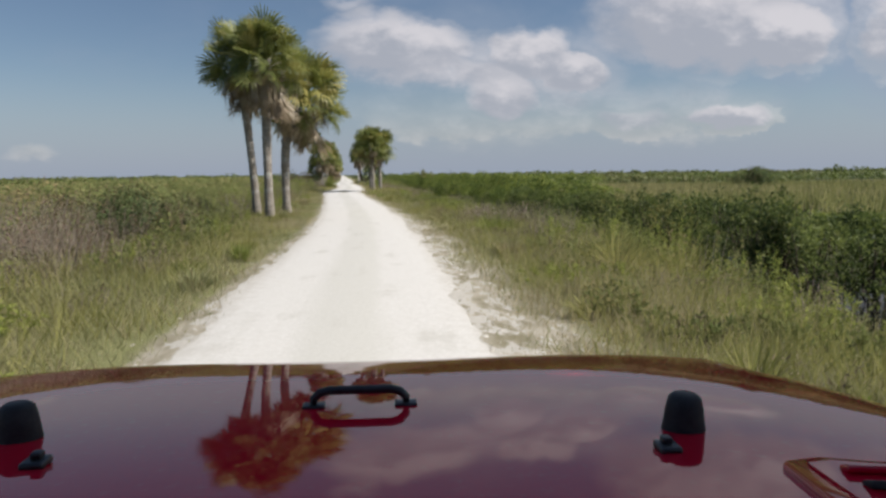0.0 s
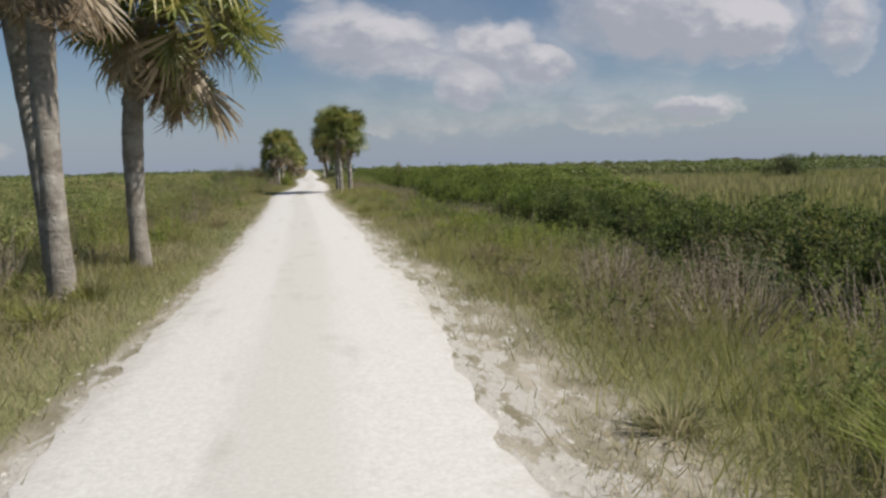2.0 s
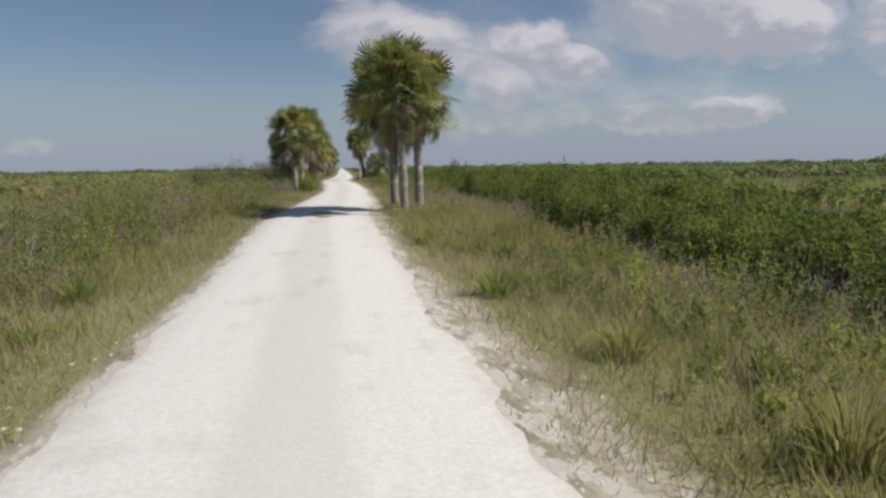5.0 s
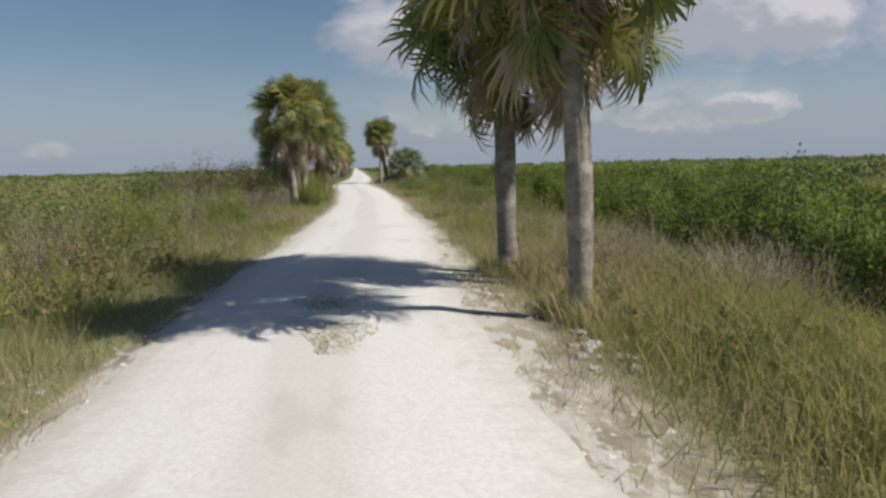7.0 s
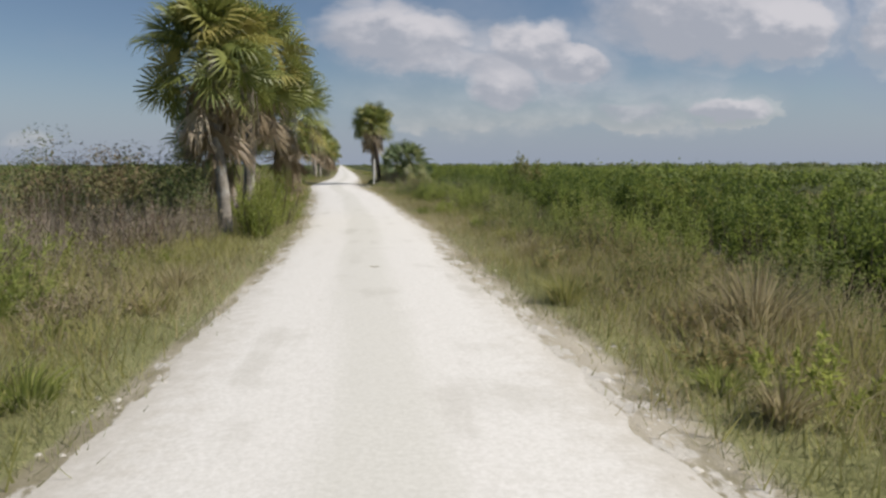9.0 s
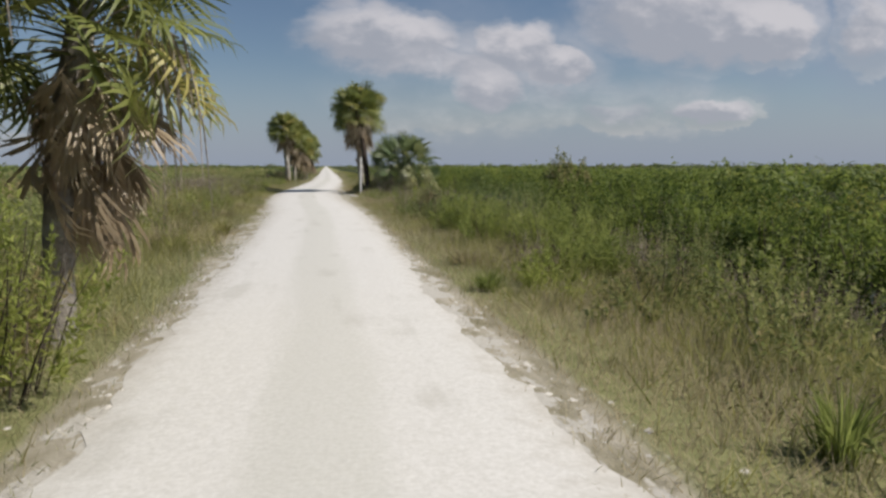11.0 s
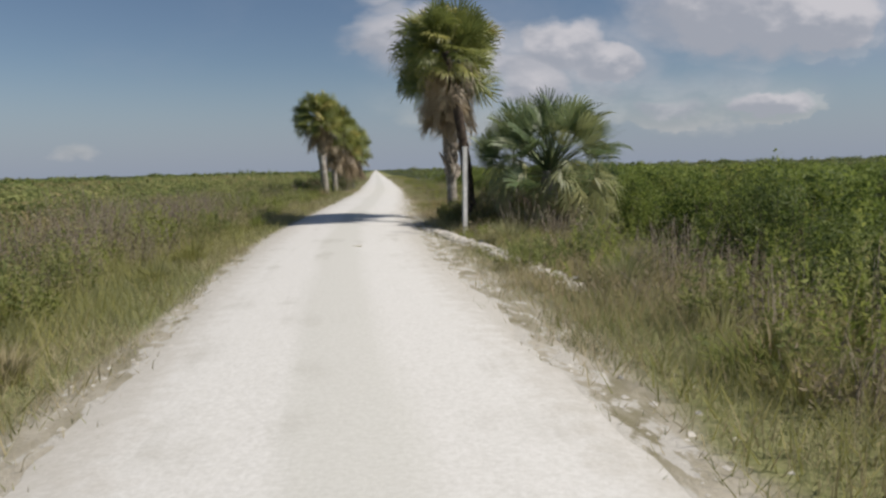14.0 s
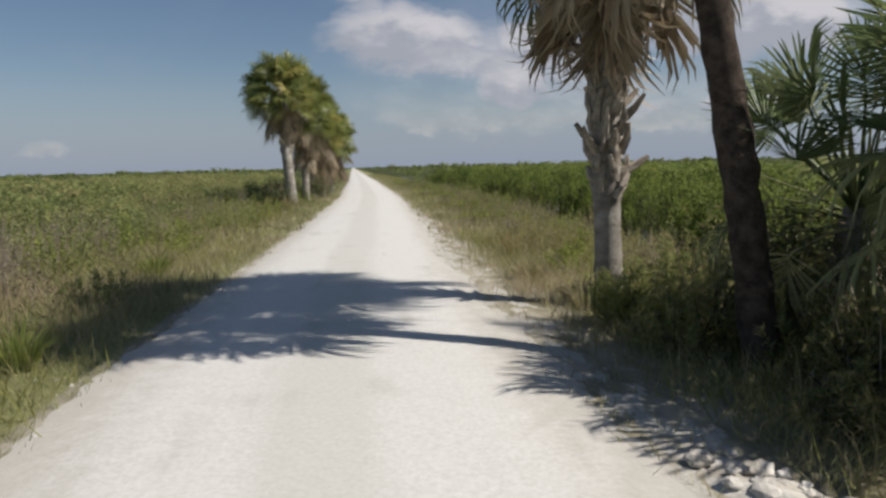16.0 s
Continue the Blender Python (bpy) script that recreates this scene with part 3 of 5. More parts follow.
def palm(x, y, top, seed, lean=(0.0, 0.0), girth=0.17, green=34, dry=16, size=1.0, boots=0, stalks=0, bark=None, young=False, label="", hang=1.15, boot_from=0.0, boot_span=1.4, loose=False, crook=0.0):
    """A cabbage palm: base place, height of the bud, and what its head is made of."""
    green, dry = int(green * (1.45 if young else 2.0)), int(dry * (1.5 if young or loose else 2.5))
    rng = random.Random(seed)
    z = float(land(x, y))
    tree = new("palm_tree")
    tree.matrix_basis = Matrix.Translation((x, y, z - 0.05))
    tagged(tree, label, "palm tree", "palms along the track")
    high = top - z
    bm = bmesh.new()
    rings, sides = max(5, int(high / 0.16)), 14
    points, radii = [], []
    last = None
    for k in range(rings + 1):
        f = k / rings
        cx, cy = lean[0] * f ** 1.3 + crook * f ** 6 + 0.03 * math.sin(f * 5 + seed), lean[1] * f ** 1.3 + 0.03 * math.cos(f * 4 + seed)
        r = girth * (1.18 - 0.5 * min(f * 6, 1) * 0.4 + 0.06 * math.sin(f * 9 + seed)) * (1 if f < 0.85 else 1 - (f - 0.85) * 2.0)
        ring = []
        for j in range(sides):
            g = 2 * math.pi * j / sides
            rr = r * (1 + rng.uniform(-0.035, 0.035) * (3 if bark else 1) + ((0.09 if bark else 0.03) if k % 2 else 0))
            ring.append(bm.verts.new((cx + math.cos(g) * rr, cy + math.sin(g) * rr, f * high)))
        if last:
            for j in range(sides):
                bm.faces.new((last[j], last[(j + 1) % sides], ring[(j + 1) % sides], ring[j]))
        last = ring
    bm.faces.new(last)
    part("trunk", bm, bark or BARK, tree, "rough ringed grey-brown trunk", True)
    head = Vector((lean[0] + crook, lean[1], high))
    bm = bmesh.new()
    for k in range(7):
        g, tilt = k * 0.9, 0.08 + 0.05 * k
        a = Vector((0.03 * math.cos(g), 0.03 * math.sin(g), -0.15))
        b = Vector((math.cos(g) * tilt, math.sin(g) * tilt, 0.9 * size))
        tube(bm, [a, (a + b) / 2, b], [0.025, 0.022, 0.004], 5)
    crown = part("crown", bm, YOUNG_FROND if young else FROND, tree, "round head of fan leaves" if not young else "wide tuft of stiff fan leaves")
    crown.location = head
    for k in range(green):
        f = (k + 0.5) / green
        low = young and f + rng.uniform(-0.18, 0.18) > 0.54
        ob = new("frond", (PALE_FRONDS if low else YOUNG_FRONDS)[rng.randrange(3)] if young else GREEN_FRONDS[rng.randrange(4)])
        ob.parent = crown
        rise = ((90 - 60 * f / 0.55) if f < 0.55 else 36 - 78 * (f - 0.55) / 0.45) if young else (88 - 112 * f ** 1.15)
        down = -hang * 0.42 * max(0, f - 0.25) if not young else -0.2 * f
        ob.matrix_basis = pose(0, 0, down, rise + rng.uniform(-9, 9) * (2 if young else 1), rng.uniform(-45, 45), k * 137.5 + rng.uniform(-16, 16)) @ Matrix.Rotation(radians(rng.uniform(-75, 75) * (0.5 if young else min(1.0, 0.3 + 1.2 * f))), 4, "Y") @ Matrix.Scale(size * rng.uniform(0.90, 1.10), 4)
    for k in range(dry):
        f = (k + 0.5) / dry
        dead = not loose or rng.random() < 0.72
        ob = new("dry_frond" if dead else "frond", DRY_FRONDS[rng.randrange(0, 3) if loose else (rng.randrange(4) if f < 0.6 else rng.randrange(2))] if dead else GREEN_FRONDS[rng.randrange(2, 4)])
        ob.parent = crown
        ob.matrix_basis = pose(0, 0, -hang * (0.24 + 0.46 * f), -22 - (46 if loose else 54) * f + rng.uniform(-14, 14), rng.uniform(-35, 35), k * 137.5 + 60 + rng.uniform(-30, 30)) @ Matrix.Scale(size * rng.uniform(0.55, 1.08), 4)
    if boots:
        bm = bmesh.new()
        for k in range(boots):
            f = k / boots
            g = k * 2.4 + rng.uniform(-0.3, 0.3)
            zz = high - (boot_from or hang * 0.5) - boot_span * f
            a = Vector((math.cos(g) * girth * 0.85, math.sin(g) * girth * 0.85, zz)) + Vector((lean[0], lean[1], 0)) * (zz / high) ** 1.3
            far, turn = rng.uniform(0.04, 0.12) if rng.random() < 0.8 else rng.uniform(0.2, 0.4), rng.uniform(-0.16, 0.16)
            b = a + Vector((math.cos(g) * far - math.sin(g) * turn, math.sin(g) * far + math.cos(g) * turn, rng.uniform(0.18, 0.36)))
            mid = (a + b) / 2 + Vector((math.cos(g) * 0.035, math.sin(g) * 0.035, 0))
            tube(bm, [a, mid, b], [rng.uniform(0.055, 0.085), rng.uniform(0.038, 0.058), rng.uniform(0.012, 0.030)], 5)
        tagged(part("stub_thatch", bm, bark or THATCH, tree), "broken dark leaf stubs" if bark else "broken pale leaf stubs", kind="stuff")
    if stalks:
        bm = bmesh.new()
        for k in range(stalks):
            g = k * 2.1 + rng.uniform(-0.5, 0.5)
            out = Vector((math.cos(g), math.sin(g), 0))
            a = head + Vector((0, 0, -0.3))
            b = a + out * rng.uniform(0.7, 1.0) + Vector((0, 0, -0.1))
            tube(bm, [a, (a + b) / 2 + Vector((0, 0, 0.25)), b], [0.012, 0.010, 0.008], 4)
            for j in range(26):
                c = a + (b - a) * rng.uniform(0.45, 1.0) + Vector((rng.uniform(-0.08, 0.08), rng.uniform(-0.08, 0.08), 0.05))
                e = c + out * rng.uniform(0.0, 0.25) + Vector((rng.uniform(-0.12, 0.12), rng.uniform(-0.12, 0.12), -rng.uniform(0.6, 1.7)))
                tube(bm, [c, (c + e) / 2 + out * 0.06, e], [0.008, 0.009, 0.003], 3, False)
        part("flower_stalk", bm, THATCH, tree, "hanging thin grey-brown flower stalks")
    return tree


TALL = "tall cabbage palm with green fan leaves over a brown skirt"
palm(-3.05, 26.92, 5.90, 1, (-0.34, 0.0), 0.15, 36, 16, 1.0, 4, 2, label=TALL)
palm(-2.41, 25.20, 5.72, 2, (0.10, 0.1), 0.16, 36, 18, 1.0, 4, 3, label="tall cabbage palm hung with dry flower stalks beside the track", hang=1.5)
palm(-1.96, 27.89, 4.80, 3, (0.04, 0.0), 0.165, 40, 34, 1.12, 10, 2, label="thick cabbage palm with leaf stubs under a ragged head", hang=1.35, crook=0.72, loose=True)
palm(3.33, 64.84, 4.15, 4, (-0.12, 0.0), 0.155, 36, 22, 1.10, 2, 1, label="cabbage palm with a smooth grey trunk in tall grass", loose=True)
palm(3.38, 61.53, 4.30, 5, (-0.30, 0.0), 0.125, 38, 18, 1.03, 0, 1, label="cabbage palm with a smooth grey trunk beside the track", loose=True)
palm(4.08, 63.60, 4.25, 6, (-0.12, 0.0), 0.155, 36, 18, 1.05, 2, 1, label="cabbage palm with drooping dark fan leaves", loose=True)
palm(-1.55, 84.67, 4.15, 7, (-0.15, 0.0), 0.145, 38, 15, 1.02, 22, 1, label="cabbage palm with yellowing leaves over dark bushes", hang=1.75)
palm(-1.32, 86.91, 4.35, 8, (0.45, 0.0), 0.16, 42, 13, 1.02, 8, 2, label="cabbage palm with a thick skirt of dry leaves", hang=1.75)
palm(-0.75, 89.6, 3.2, 9, (0.35, 0.0), 0.15, 34, 22, 0.9, 6, 1, label="short cabbage palm with a long dry skirt", hang=1.75)
palm(-1.9, 88.8, 2.5, 19, (-0.35, 0.0), 0.15, 34, 10, 0.9, 0, 0, label="short dark cabbage palm among bushes")
palm(4.40, 126.68, 5.10, 10, (-0.20, 0.0), 0.17, 36, 30, 1.16, 80, 5, label="cabbage palm with criss-cross leaf stubs and a brown skirt", hang=1.5, boot_from=1.6, boot_span=2.3)
palm(4.64, 123.90, 5.00, 11, (-0.62, 0.85), 0.142, 30, 14, 0.95, 0, 2, bark=SHADE_BARK, label="leaning cabbage palm with dark bark, shade put into its colour")
palm(6.62, 122.90, 1.48, 12, (0.0, 0.0), 0.22, 70, 30, 1.24, 0, 0, young=True, label="low bushy young palm with stiff blue-green fans", hang=1.3)
palm(6.0, 124.6, 1.2, 20, (0.0, 0.0), 0.18, 22, 24, 1.0, 0, 0, young=True, label="shaded young palm with stiff dark fans and a dead skirt", hang=1.2)
palm(7.9, 124.8, 0.35, 13, (0.0, 0.0), 0.2, 30, 12, 1.0, 0, 0, young=True, label="low young palm with stiff fans", hang=0.3)
palm(-1.30, 150.3, 5.05, 14, (-0.2, 0.0), 0.24, 44, 16, 1.12, 40, 1, label="cabbage palm with pale leaf stubs beside the track", boot_from=1.3)
palm(-0.80, 153.2, 4.75, 15, (0.15, 0.0), 0.19, 40, 26, 1.0, 8, 1, label=TALL, hang=2.9)
palm(-0.75, 157.4, 4.35, 16, (0.45, 0.0), 0.17, 38, 30, 1.0, 6, 1, label=TALL, hang=2.9)
palm(-0.15, 159.0, 4.2, 17, (0.1, 0.0), 0.17, 38, 30, 1.0, 6, 1, label=TALL, hang=2.9)
palm(0.15, 165.5, 3.9, 18, (0.3, 0.0), 0.17, 38, 30, 1.0, 6, 1, label=TALL, hang=2.9)
palm(3.35, -0.55, 4.6, 31, (0.0, 0.1), 0.17, 24, 10, 1.05, 0, 0, label="cabbage palm that shades the parked car")
palm(4.35, 0.10, 5.3, 32, (0.0, 0.0), 0.17, 28, 10, 1.05, 0, 0, label="cabbage palm that shades the parked car")


# ---- bushes and grass ----
def cloud_of_leaves(rng, plants, lobes, per_lobe, leaf, slim=0.42, crown_from=0.42, up=0.45):
    """Leaves of many plants. plants: rows of x, y, base z, radius, height. Each plant is a heap of leafy lobes."""
    p = np.repeat(plants, lobes, 0)
    n = len(p)
    g, d = rng.uniform(0, 2 * np.pi, n), np.sqrt(rng.uniform(0, 1, n))
    lift = crown_from + (0.86 - crown_from) * (1 - d ** 2) * rng.uniform(0.5, 1.0, n)
    at = np.stack([p[:, 0] + p[:, 3] * 0.78 * d * np.cos(g), p[:, 1] + p[:, 3] * 0.78 * d * np.sin(g), p[:, 2] + p[:, 4] * lift], 1)
    size = np.minimum(p[:, 3] * rng.uniform(0.38, 0.62, n), p[:, 4] * 0.42)
    at, size = np.repeat(at, per_lobe, 0), np.repeat(size, per_lobe)
    m = len(at)
    out = unit(rng.normal(0, 1, (m, 3)) + np.array([0, 0, 0.35]))
    mid = at + out * (size * (1.08 - 0.45 * rng.uniform(0, 1, m) ** 2.2))[:, None]
    face = unit(out + rng.normal(0, 0.30, (m, 3)) + np.array([0, 0, up]))
    along = unit(np.cross(face, rng.normal(0, 1, (m, 3))))
    across = np.cross(face, along)
    long_ = leaf * rng.uniform(0.6, 1.25, m)
    return mid, along * long_[:, None] / 2, across * (long_ * slim)[:, None] / 2


def dome_leaves(rng, plants, count, leaf, slim=0.5):
    """Leaves of rounded mangroves: a knobbly dome for each plant, open and dark below."""
    p = np.repeat(plants, count, 0)
    n = len(p)
    phase = np.repeat(rng.uniform(0, 6.3, (len(plants), 4)), count, 0)
    g, s = rng.uniform(0, 2 * np.pi, n), rng.uniform(-0.12, 1.0, n)
    c = np.sqrt(1 - s * s)
    way = np.stack([c * np.cos(g), c * np.sin(g), s], 1)
    knob = 1 + 0.16 * np.sin(3 * g + phase[:, 0] + 3 * s) + 0.15 * np.sin(5 * g - 5 * s + phase[:, 1]) + 0.12 * np.sin(9 * s + 2 * g + phase[:, 2])
    deep = knob * (1 - 0.42 * rng.uniform(0, 1, n) ** 2.5)
    mid = p[:, :3] + np.stack([0 * s, 0 * s, 0.56 * p[:, 4]], 1) + way * deep[:, None] * np.stack([p[:, 3], p[:, 3], 0.44 * p[:, 4]], 1)
    face = unit(way + rng.normal(0, 0.35, (n, 3)) + np.array([0, 0, 0.4]))
    along = unit(np.cross(face, rng.normal(0, 1, (n, 3))))
    across = np.cross(face, along)
    long_ = leaf * rng.uniform(0.6, 1.25, n)
    return mid, along * long_[:, None] / 2, across * (long_ * slim)[:, None] / 2


def shoot_leaves(rng, plants, shoots, per, leaf, slim=0.34, leafy_from=0.3, stiff=0.9, dome=0.5, tuft=0.0):
    """Leaves of upright bushy plants: shoots that fan out from the foot and carry narrow leaves, thickest towards their tips."""
    p = np.repeat(plants, shoots, 0)
    n = len(p)
    g, d = rng.uniform(0, 2 * np.pi, n), np.sqrt(rng.uniform(0, 1, n))
    out = np.stack([np.cos(g), np.sin(g), 0 * g], 1)
    foot = p[:, :3] + out * (p[:, 3] * 0.45 * d)[:, None]
    tip = p[:, :3] + out * (p[:, 3] * d * rng.uniform(0.75, 1.15, n))[:, None]
    tip[:, 2] += p[:, 4] * (1.0 - dome * d ** 2.4) * rng.uniform(0.72, 1.06, n)
    foot, tip = np.repeat(foot, per, 0), np.repeat(tip, per, 0)
    m = len(foot)
    f = leafy_from + (1 - leafy_from) * rng.uniform(0, 1, m) ** (0.4 if tuft else 0.8)
    way = unit(tip - foot)
    loose = unit(rng.normal(0, 1, (m, 3)))
    along = unit(way * stiff + loose)
    face = unit(np.cross(along, rng.normal(0, 1, (m, 3))) + np.array([0, 0, 0.25]))
    across = unit(np.cross(face, along))
    long_ = leaf * rng.uniform(0.6, 1.25, m) * (1.1 - 0.35 * f)
    bow = (4 * f * (1 - f) * 0.10)[:, None] * (tip - foot) * np.array([1, 1, 0])
    mid = foot + (tip - foot) * f[:, None] + bow + along * (long_ * 0.5)[:, None] + loose * (tuft * rng.uniform(0.3, 1, m))[:, None]
    return mid, along * long_[:, None] / 2, across * (long_ * slim)[:, None] / 2


def stems_of(rng, plants, per, radius=0.012, spread=0.6, low=0.0):
    p = np.repeat(plants, per, 0)
    n = len(p)
    g, d = rng.uniform(0, 2 * np.pi, n), np.sqrt(rng.uniform(0, 1, n))
    a = np.stack([p[:, 0] + p[:, 3] * 0.35 * d * np.cos(g), p[:, 1] + p[:, 3] * 0.35 * d * np.sin(g), p[:, 2] - 0.05 + low * p[:, 4]], 1)
    tip = np.stack([p[:, 0] + p[:, 3] * spread * d * np.cos(g + 0.4), p[:, 1] + p[:, 3] * spread * d * np.sin(g + 0.4), p[:, 2] + p[:, 4] * rng.uniform(0.5, 0.85, n)], 1)
    mid = (a + tip) / 2 + rng.normal(0, 0.08, (n, 3)) * p[:, 3:4]
    r = radius * rng.uniform(0.6, 1.4, n)
    return np.concatenate([a, mid]), np.concatenate([mid, tip]), np.concatenate([r, r * 0.7]), np.concatenate([r * 0.7, r * 0.35])


def thicket(name, plants, lobes, per_lobe, leaf, material, label, seed, stems=0, slim=0.42, stem_material=None, crown_from=0.42, stem_r=0.014, upright=0.0, dome=0.5, tuft=0.0):
    """Growth that nobody could count, as one object with its leaves and stems."""
    rng = np.random.default_rng(seed)
    if upright:
        leaves = shoot_leaves(rng, plants, lobes, per_lobe, leaf, slim, crown_from, upright, dome, tuft)
    else:
        leaves = cloud_of_leaves(rng, plants, lobes, per_lobe, leaf, slim, crown_from) if lobes else dome_leaves(rng, plants, per_lobe, leaf, slim)
    ob = new(name, leaf_mesh(name, *leaves, material, True))
    tagged(ob, label, "shrubs", kind="stuff")
    if stems:
        s = new("branchwork", stick_mesh("branchwork", *stems_of(rng, plants, stems, stem_r), stem_material or STEM))
        s.parent = ob
        tagged(s, kind="stuff")
    return ob


def bush(x, y, radius, height, material, label, seed, leaf=0.09, lobes=16, per_lobe=60, stems=14, slim=0.42, stem_material=None, crown_from=0.3, name="shrub", upright=0.0):
    """One shrub that can be told apart: leafy heap and its stems."""
    rng = np.random.default_rng(seed)
    z = float(land(x, y))
    thing = new(name)
    thing.matrix_basis = Matrix.Translation((x, y, z))
    tagged(thing, label, "shrub", "shrubs beside the track")
    one = np.array([[0, 0, 0, radius, height]])
    if per_lobe:
        part("foliage", leaf_mesh("foliage", *(shoot_leaves(rng, one, lobes, per_lobe, leaf, slim, crown_from, upright) if upright else cloud_of_leaves(rng, one, lobes, per_lobe, leaf, slim, crown_from)), material, True), None, thing)
    part("branchwork", stick_mesh("branchwork", *stems_of(rng, one, stems, 0.009, 0.9), stem_material or STEM), None, thing)
    return thing


def clump(x, y, radius, height, material, label, seed, count=420):
    """One bunch of long grass that arches outward from its foot."""
    q = np.random.default_rng(seed)
    z = float(land(x, y))
    thing = new("grass_clump")
    thing.matrix_basis = Matrix.Translation((x, y, z))
    tagged(thing, label, "grass clump", "grass clumps beside the track")
    g, d = q.uniform(0, 2 * np.pi, count), np.sqrt(q.uniform(0, 1, count))
    out = np.stack([np.cos(g), np.sin(g), 0 * g], 1)
    root = out * (radius * 0.35 * d)[:, None] - np.array([0, 0, 0.02])
    tall = height * q.uniform(0.55, 1.1, count) * (1.05 - 0.4 * d)
    lean = out * (radius * (0.25 + 0.75 * d) * q.uniform(0.4, 1.1, count))[:, None]
    part("tuft", blade_mesh("tuft", root, tall, q.uniform(0.010, 0.022, count), lean, material, q), None, thing)
    return thing


def scatter(rng, u0, u1, y0, y1, step, side):
    """Jittered rows of places along one side of the track."""
    us, ys = np.arange(u0, u1, step), np.arange(y0, y1, step)
    uu, yy = np.meshgrid(us, ys)
    uu = uu.ravel() + rng.uniform(-0.5, 0.5, uu.size) * step
    yy = yy.ravel() + rng.uniform(-0.5, 0.5, yy.size) * step
    return middle(yy) + side * uu, yy


def rows_of(x, y, radius, top, rng, vary=0.3):
    """Plant rows whose tops reach a height above the track's level."""
    z = land(x, y)
    radius = radius * rng.choice([0.75, 1.0, 1.3], len(x))
    h = np.maximum(top * 1.0 - z + rng.normal(0, vary, len(x)), 0.35)
    return np.stack([x, y, z, radius * rng.uniform(0.75, 1.3, len(x)), h], 1)


rng = np.random.default_rng(11)


def in_meadow(x, y):
    return (x > 23 + 3 * np.sin(y * 0.11)) & (x < 110) & (y > 15) & (y < 112)


def mangrove_top(u, y):
    """Height of the mangrove canopy over the track's level."""
    along = np.interp(y, [0, 14, 22, 34, 46, 56, 70, 80, 95, 118, 135, 220], [0.60, 0.62, 0.40, 0.20, 0.22, 0.50, 0.72, 0.85, 0.95, 1.0, 0.9, 0.85])
    fall = np.interp(y, [0, 20, 60, 80, 220], [0.03, 0.065, 0.06, 0.0, 0.0])
    return along - fall * (u - 11)


x, y = scatter(rng, 11.6, 21, -4, 215, 2.4, 1)
row = np.arange(-4, 215, 1.35)
x, y = np.concatenate([x, middle(row) + 10.4 + rng.normal(0, 0.35, len(row))]), np.concatenate([y, row + rng.normal(0, 0.3, len(row))])
near = rows_of(x, y, 1.18, mangrove_top(x - middle(y), y) + 0.26 * np.sin(y * 0.83) * np.sin(x * 0.7 + 1), rng, 0.33)
edge = x - middle(y) < 13.0
dark_stretch = y < 50 + 8 * np.sin(x * 0.5)
for pick, leaves, leaf, stems, label in ((edge & dark_stretch, 1500, 0.155, 26, "dense dark-green mangrove thicket standing over the ditch"), (edge & ~dark_stretch, 1500, 0.155, 20, "bright green mangrove thicket standing over the ditch"),
                                         (~edge & dark_stretch, 760, 0.22, 0, "rounded dark-green mangrove tops behind the ditch"), (~edge & ~dark_stretch, 760, 0.22, 0, "rounded bright green mangrove tops behind the ditch")):
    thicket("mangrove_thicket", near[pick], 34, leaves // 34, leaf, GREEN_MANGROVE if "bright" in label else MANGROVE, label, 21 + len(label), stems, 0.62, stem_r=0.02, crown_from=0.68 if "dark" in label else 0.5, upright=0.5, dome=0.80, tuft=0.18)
x, y = scatter(rng, 21, 46, -4, 260, 3.3, 1)
keep = ~in_meadow(x, y)
back = rows_of(x[keep], y[keep], 2.2, mangrove_top(20, y[keep]) + 0.15 + 0.2 * np.sin(y[keep] * 0.13), rng, 0.22)
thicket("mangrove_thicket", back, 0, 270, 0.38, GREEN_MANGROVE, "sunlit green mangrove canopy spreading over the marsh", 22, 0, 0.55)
x, y = scatter(rng, 7.4, 16, -4, 200, 2.2, -1)
left_near = rows_of(x, y, 1.3, 0.50 + 0.25 * np.sin(y * 0.19) * np.sin(x * 0.5), rng, 0.24)
thicket("marsh_scrub", left_near, 8, 64, 0.15, SHRUB, "low yellow-green marsh scrub beyond the verge", 23, 2, 0.55, crown_from=0.55)
x, y = scatter(rng, 16, 42, -4, 260, 2.9, -1)
left_back = rows_of(x, y, 2.0, 0.55, rng, 0.22)
thicket("marsh_scrub", left_back, 7, 22, 0.36, SHRUB, "low green marsh scrub reaching far out", 24, 0, 0.6, crown_from=0.7)

# far scrub, spread evenly over the bearings
n = 3800
bearing, reach = rng.uniform(-1.15, 1.15, n), 45 * (18.0 ** rng.uniform(0, 1, n))
x, y = np.sin(bearing) * reach + 1.5, np.cos(bearing) * reach + rng.uniform(0, 120, n)
keep = (np.abs(x - middle(y)) > 12) & ~in_meadow(x, y) & ~((np.abs(x - middle(y)) < 40) & (y < 258))
far = rows_of(x[keep], y[keep], 2.8, 0.72, rng, 0.2)
thicket("distant_scrub", far, 6, 9, 0.58, FAR_LEAF, "distant flat green scrub reaching the horizon", 25, 0, 0.6)
n = 520
bearing, reach = rng.uniform(-1.2, 1.2, n), rng.uniform(420, 1500, n)
x, y = np.sin(bearing) * reach, np.cos(bearing) * reach + 60
keep = np.abs(x - middle(y)) > 14
trees = rows_of(x[keep], y[keep], 9.0, np.where(x[keep] > 0, 2.6, 1.6), rng, 0.8)
thicket("distant_tree_line", trees, 7, 9, 1.9, FAR_LEAF, "thin dark line of far trees at the horizon", 26, 0, 0.7)

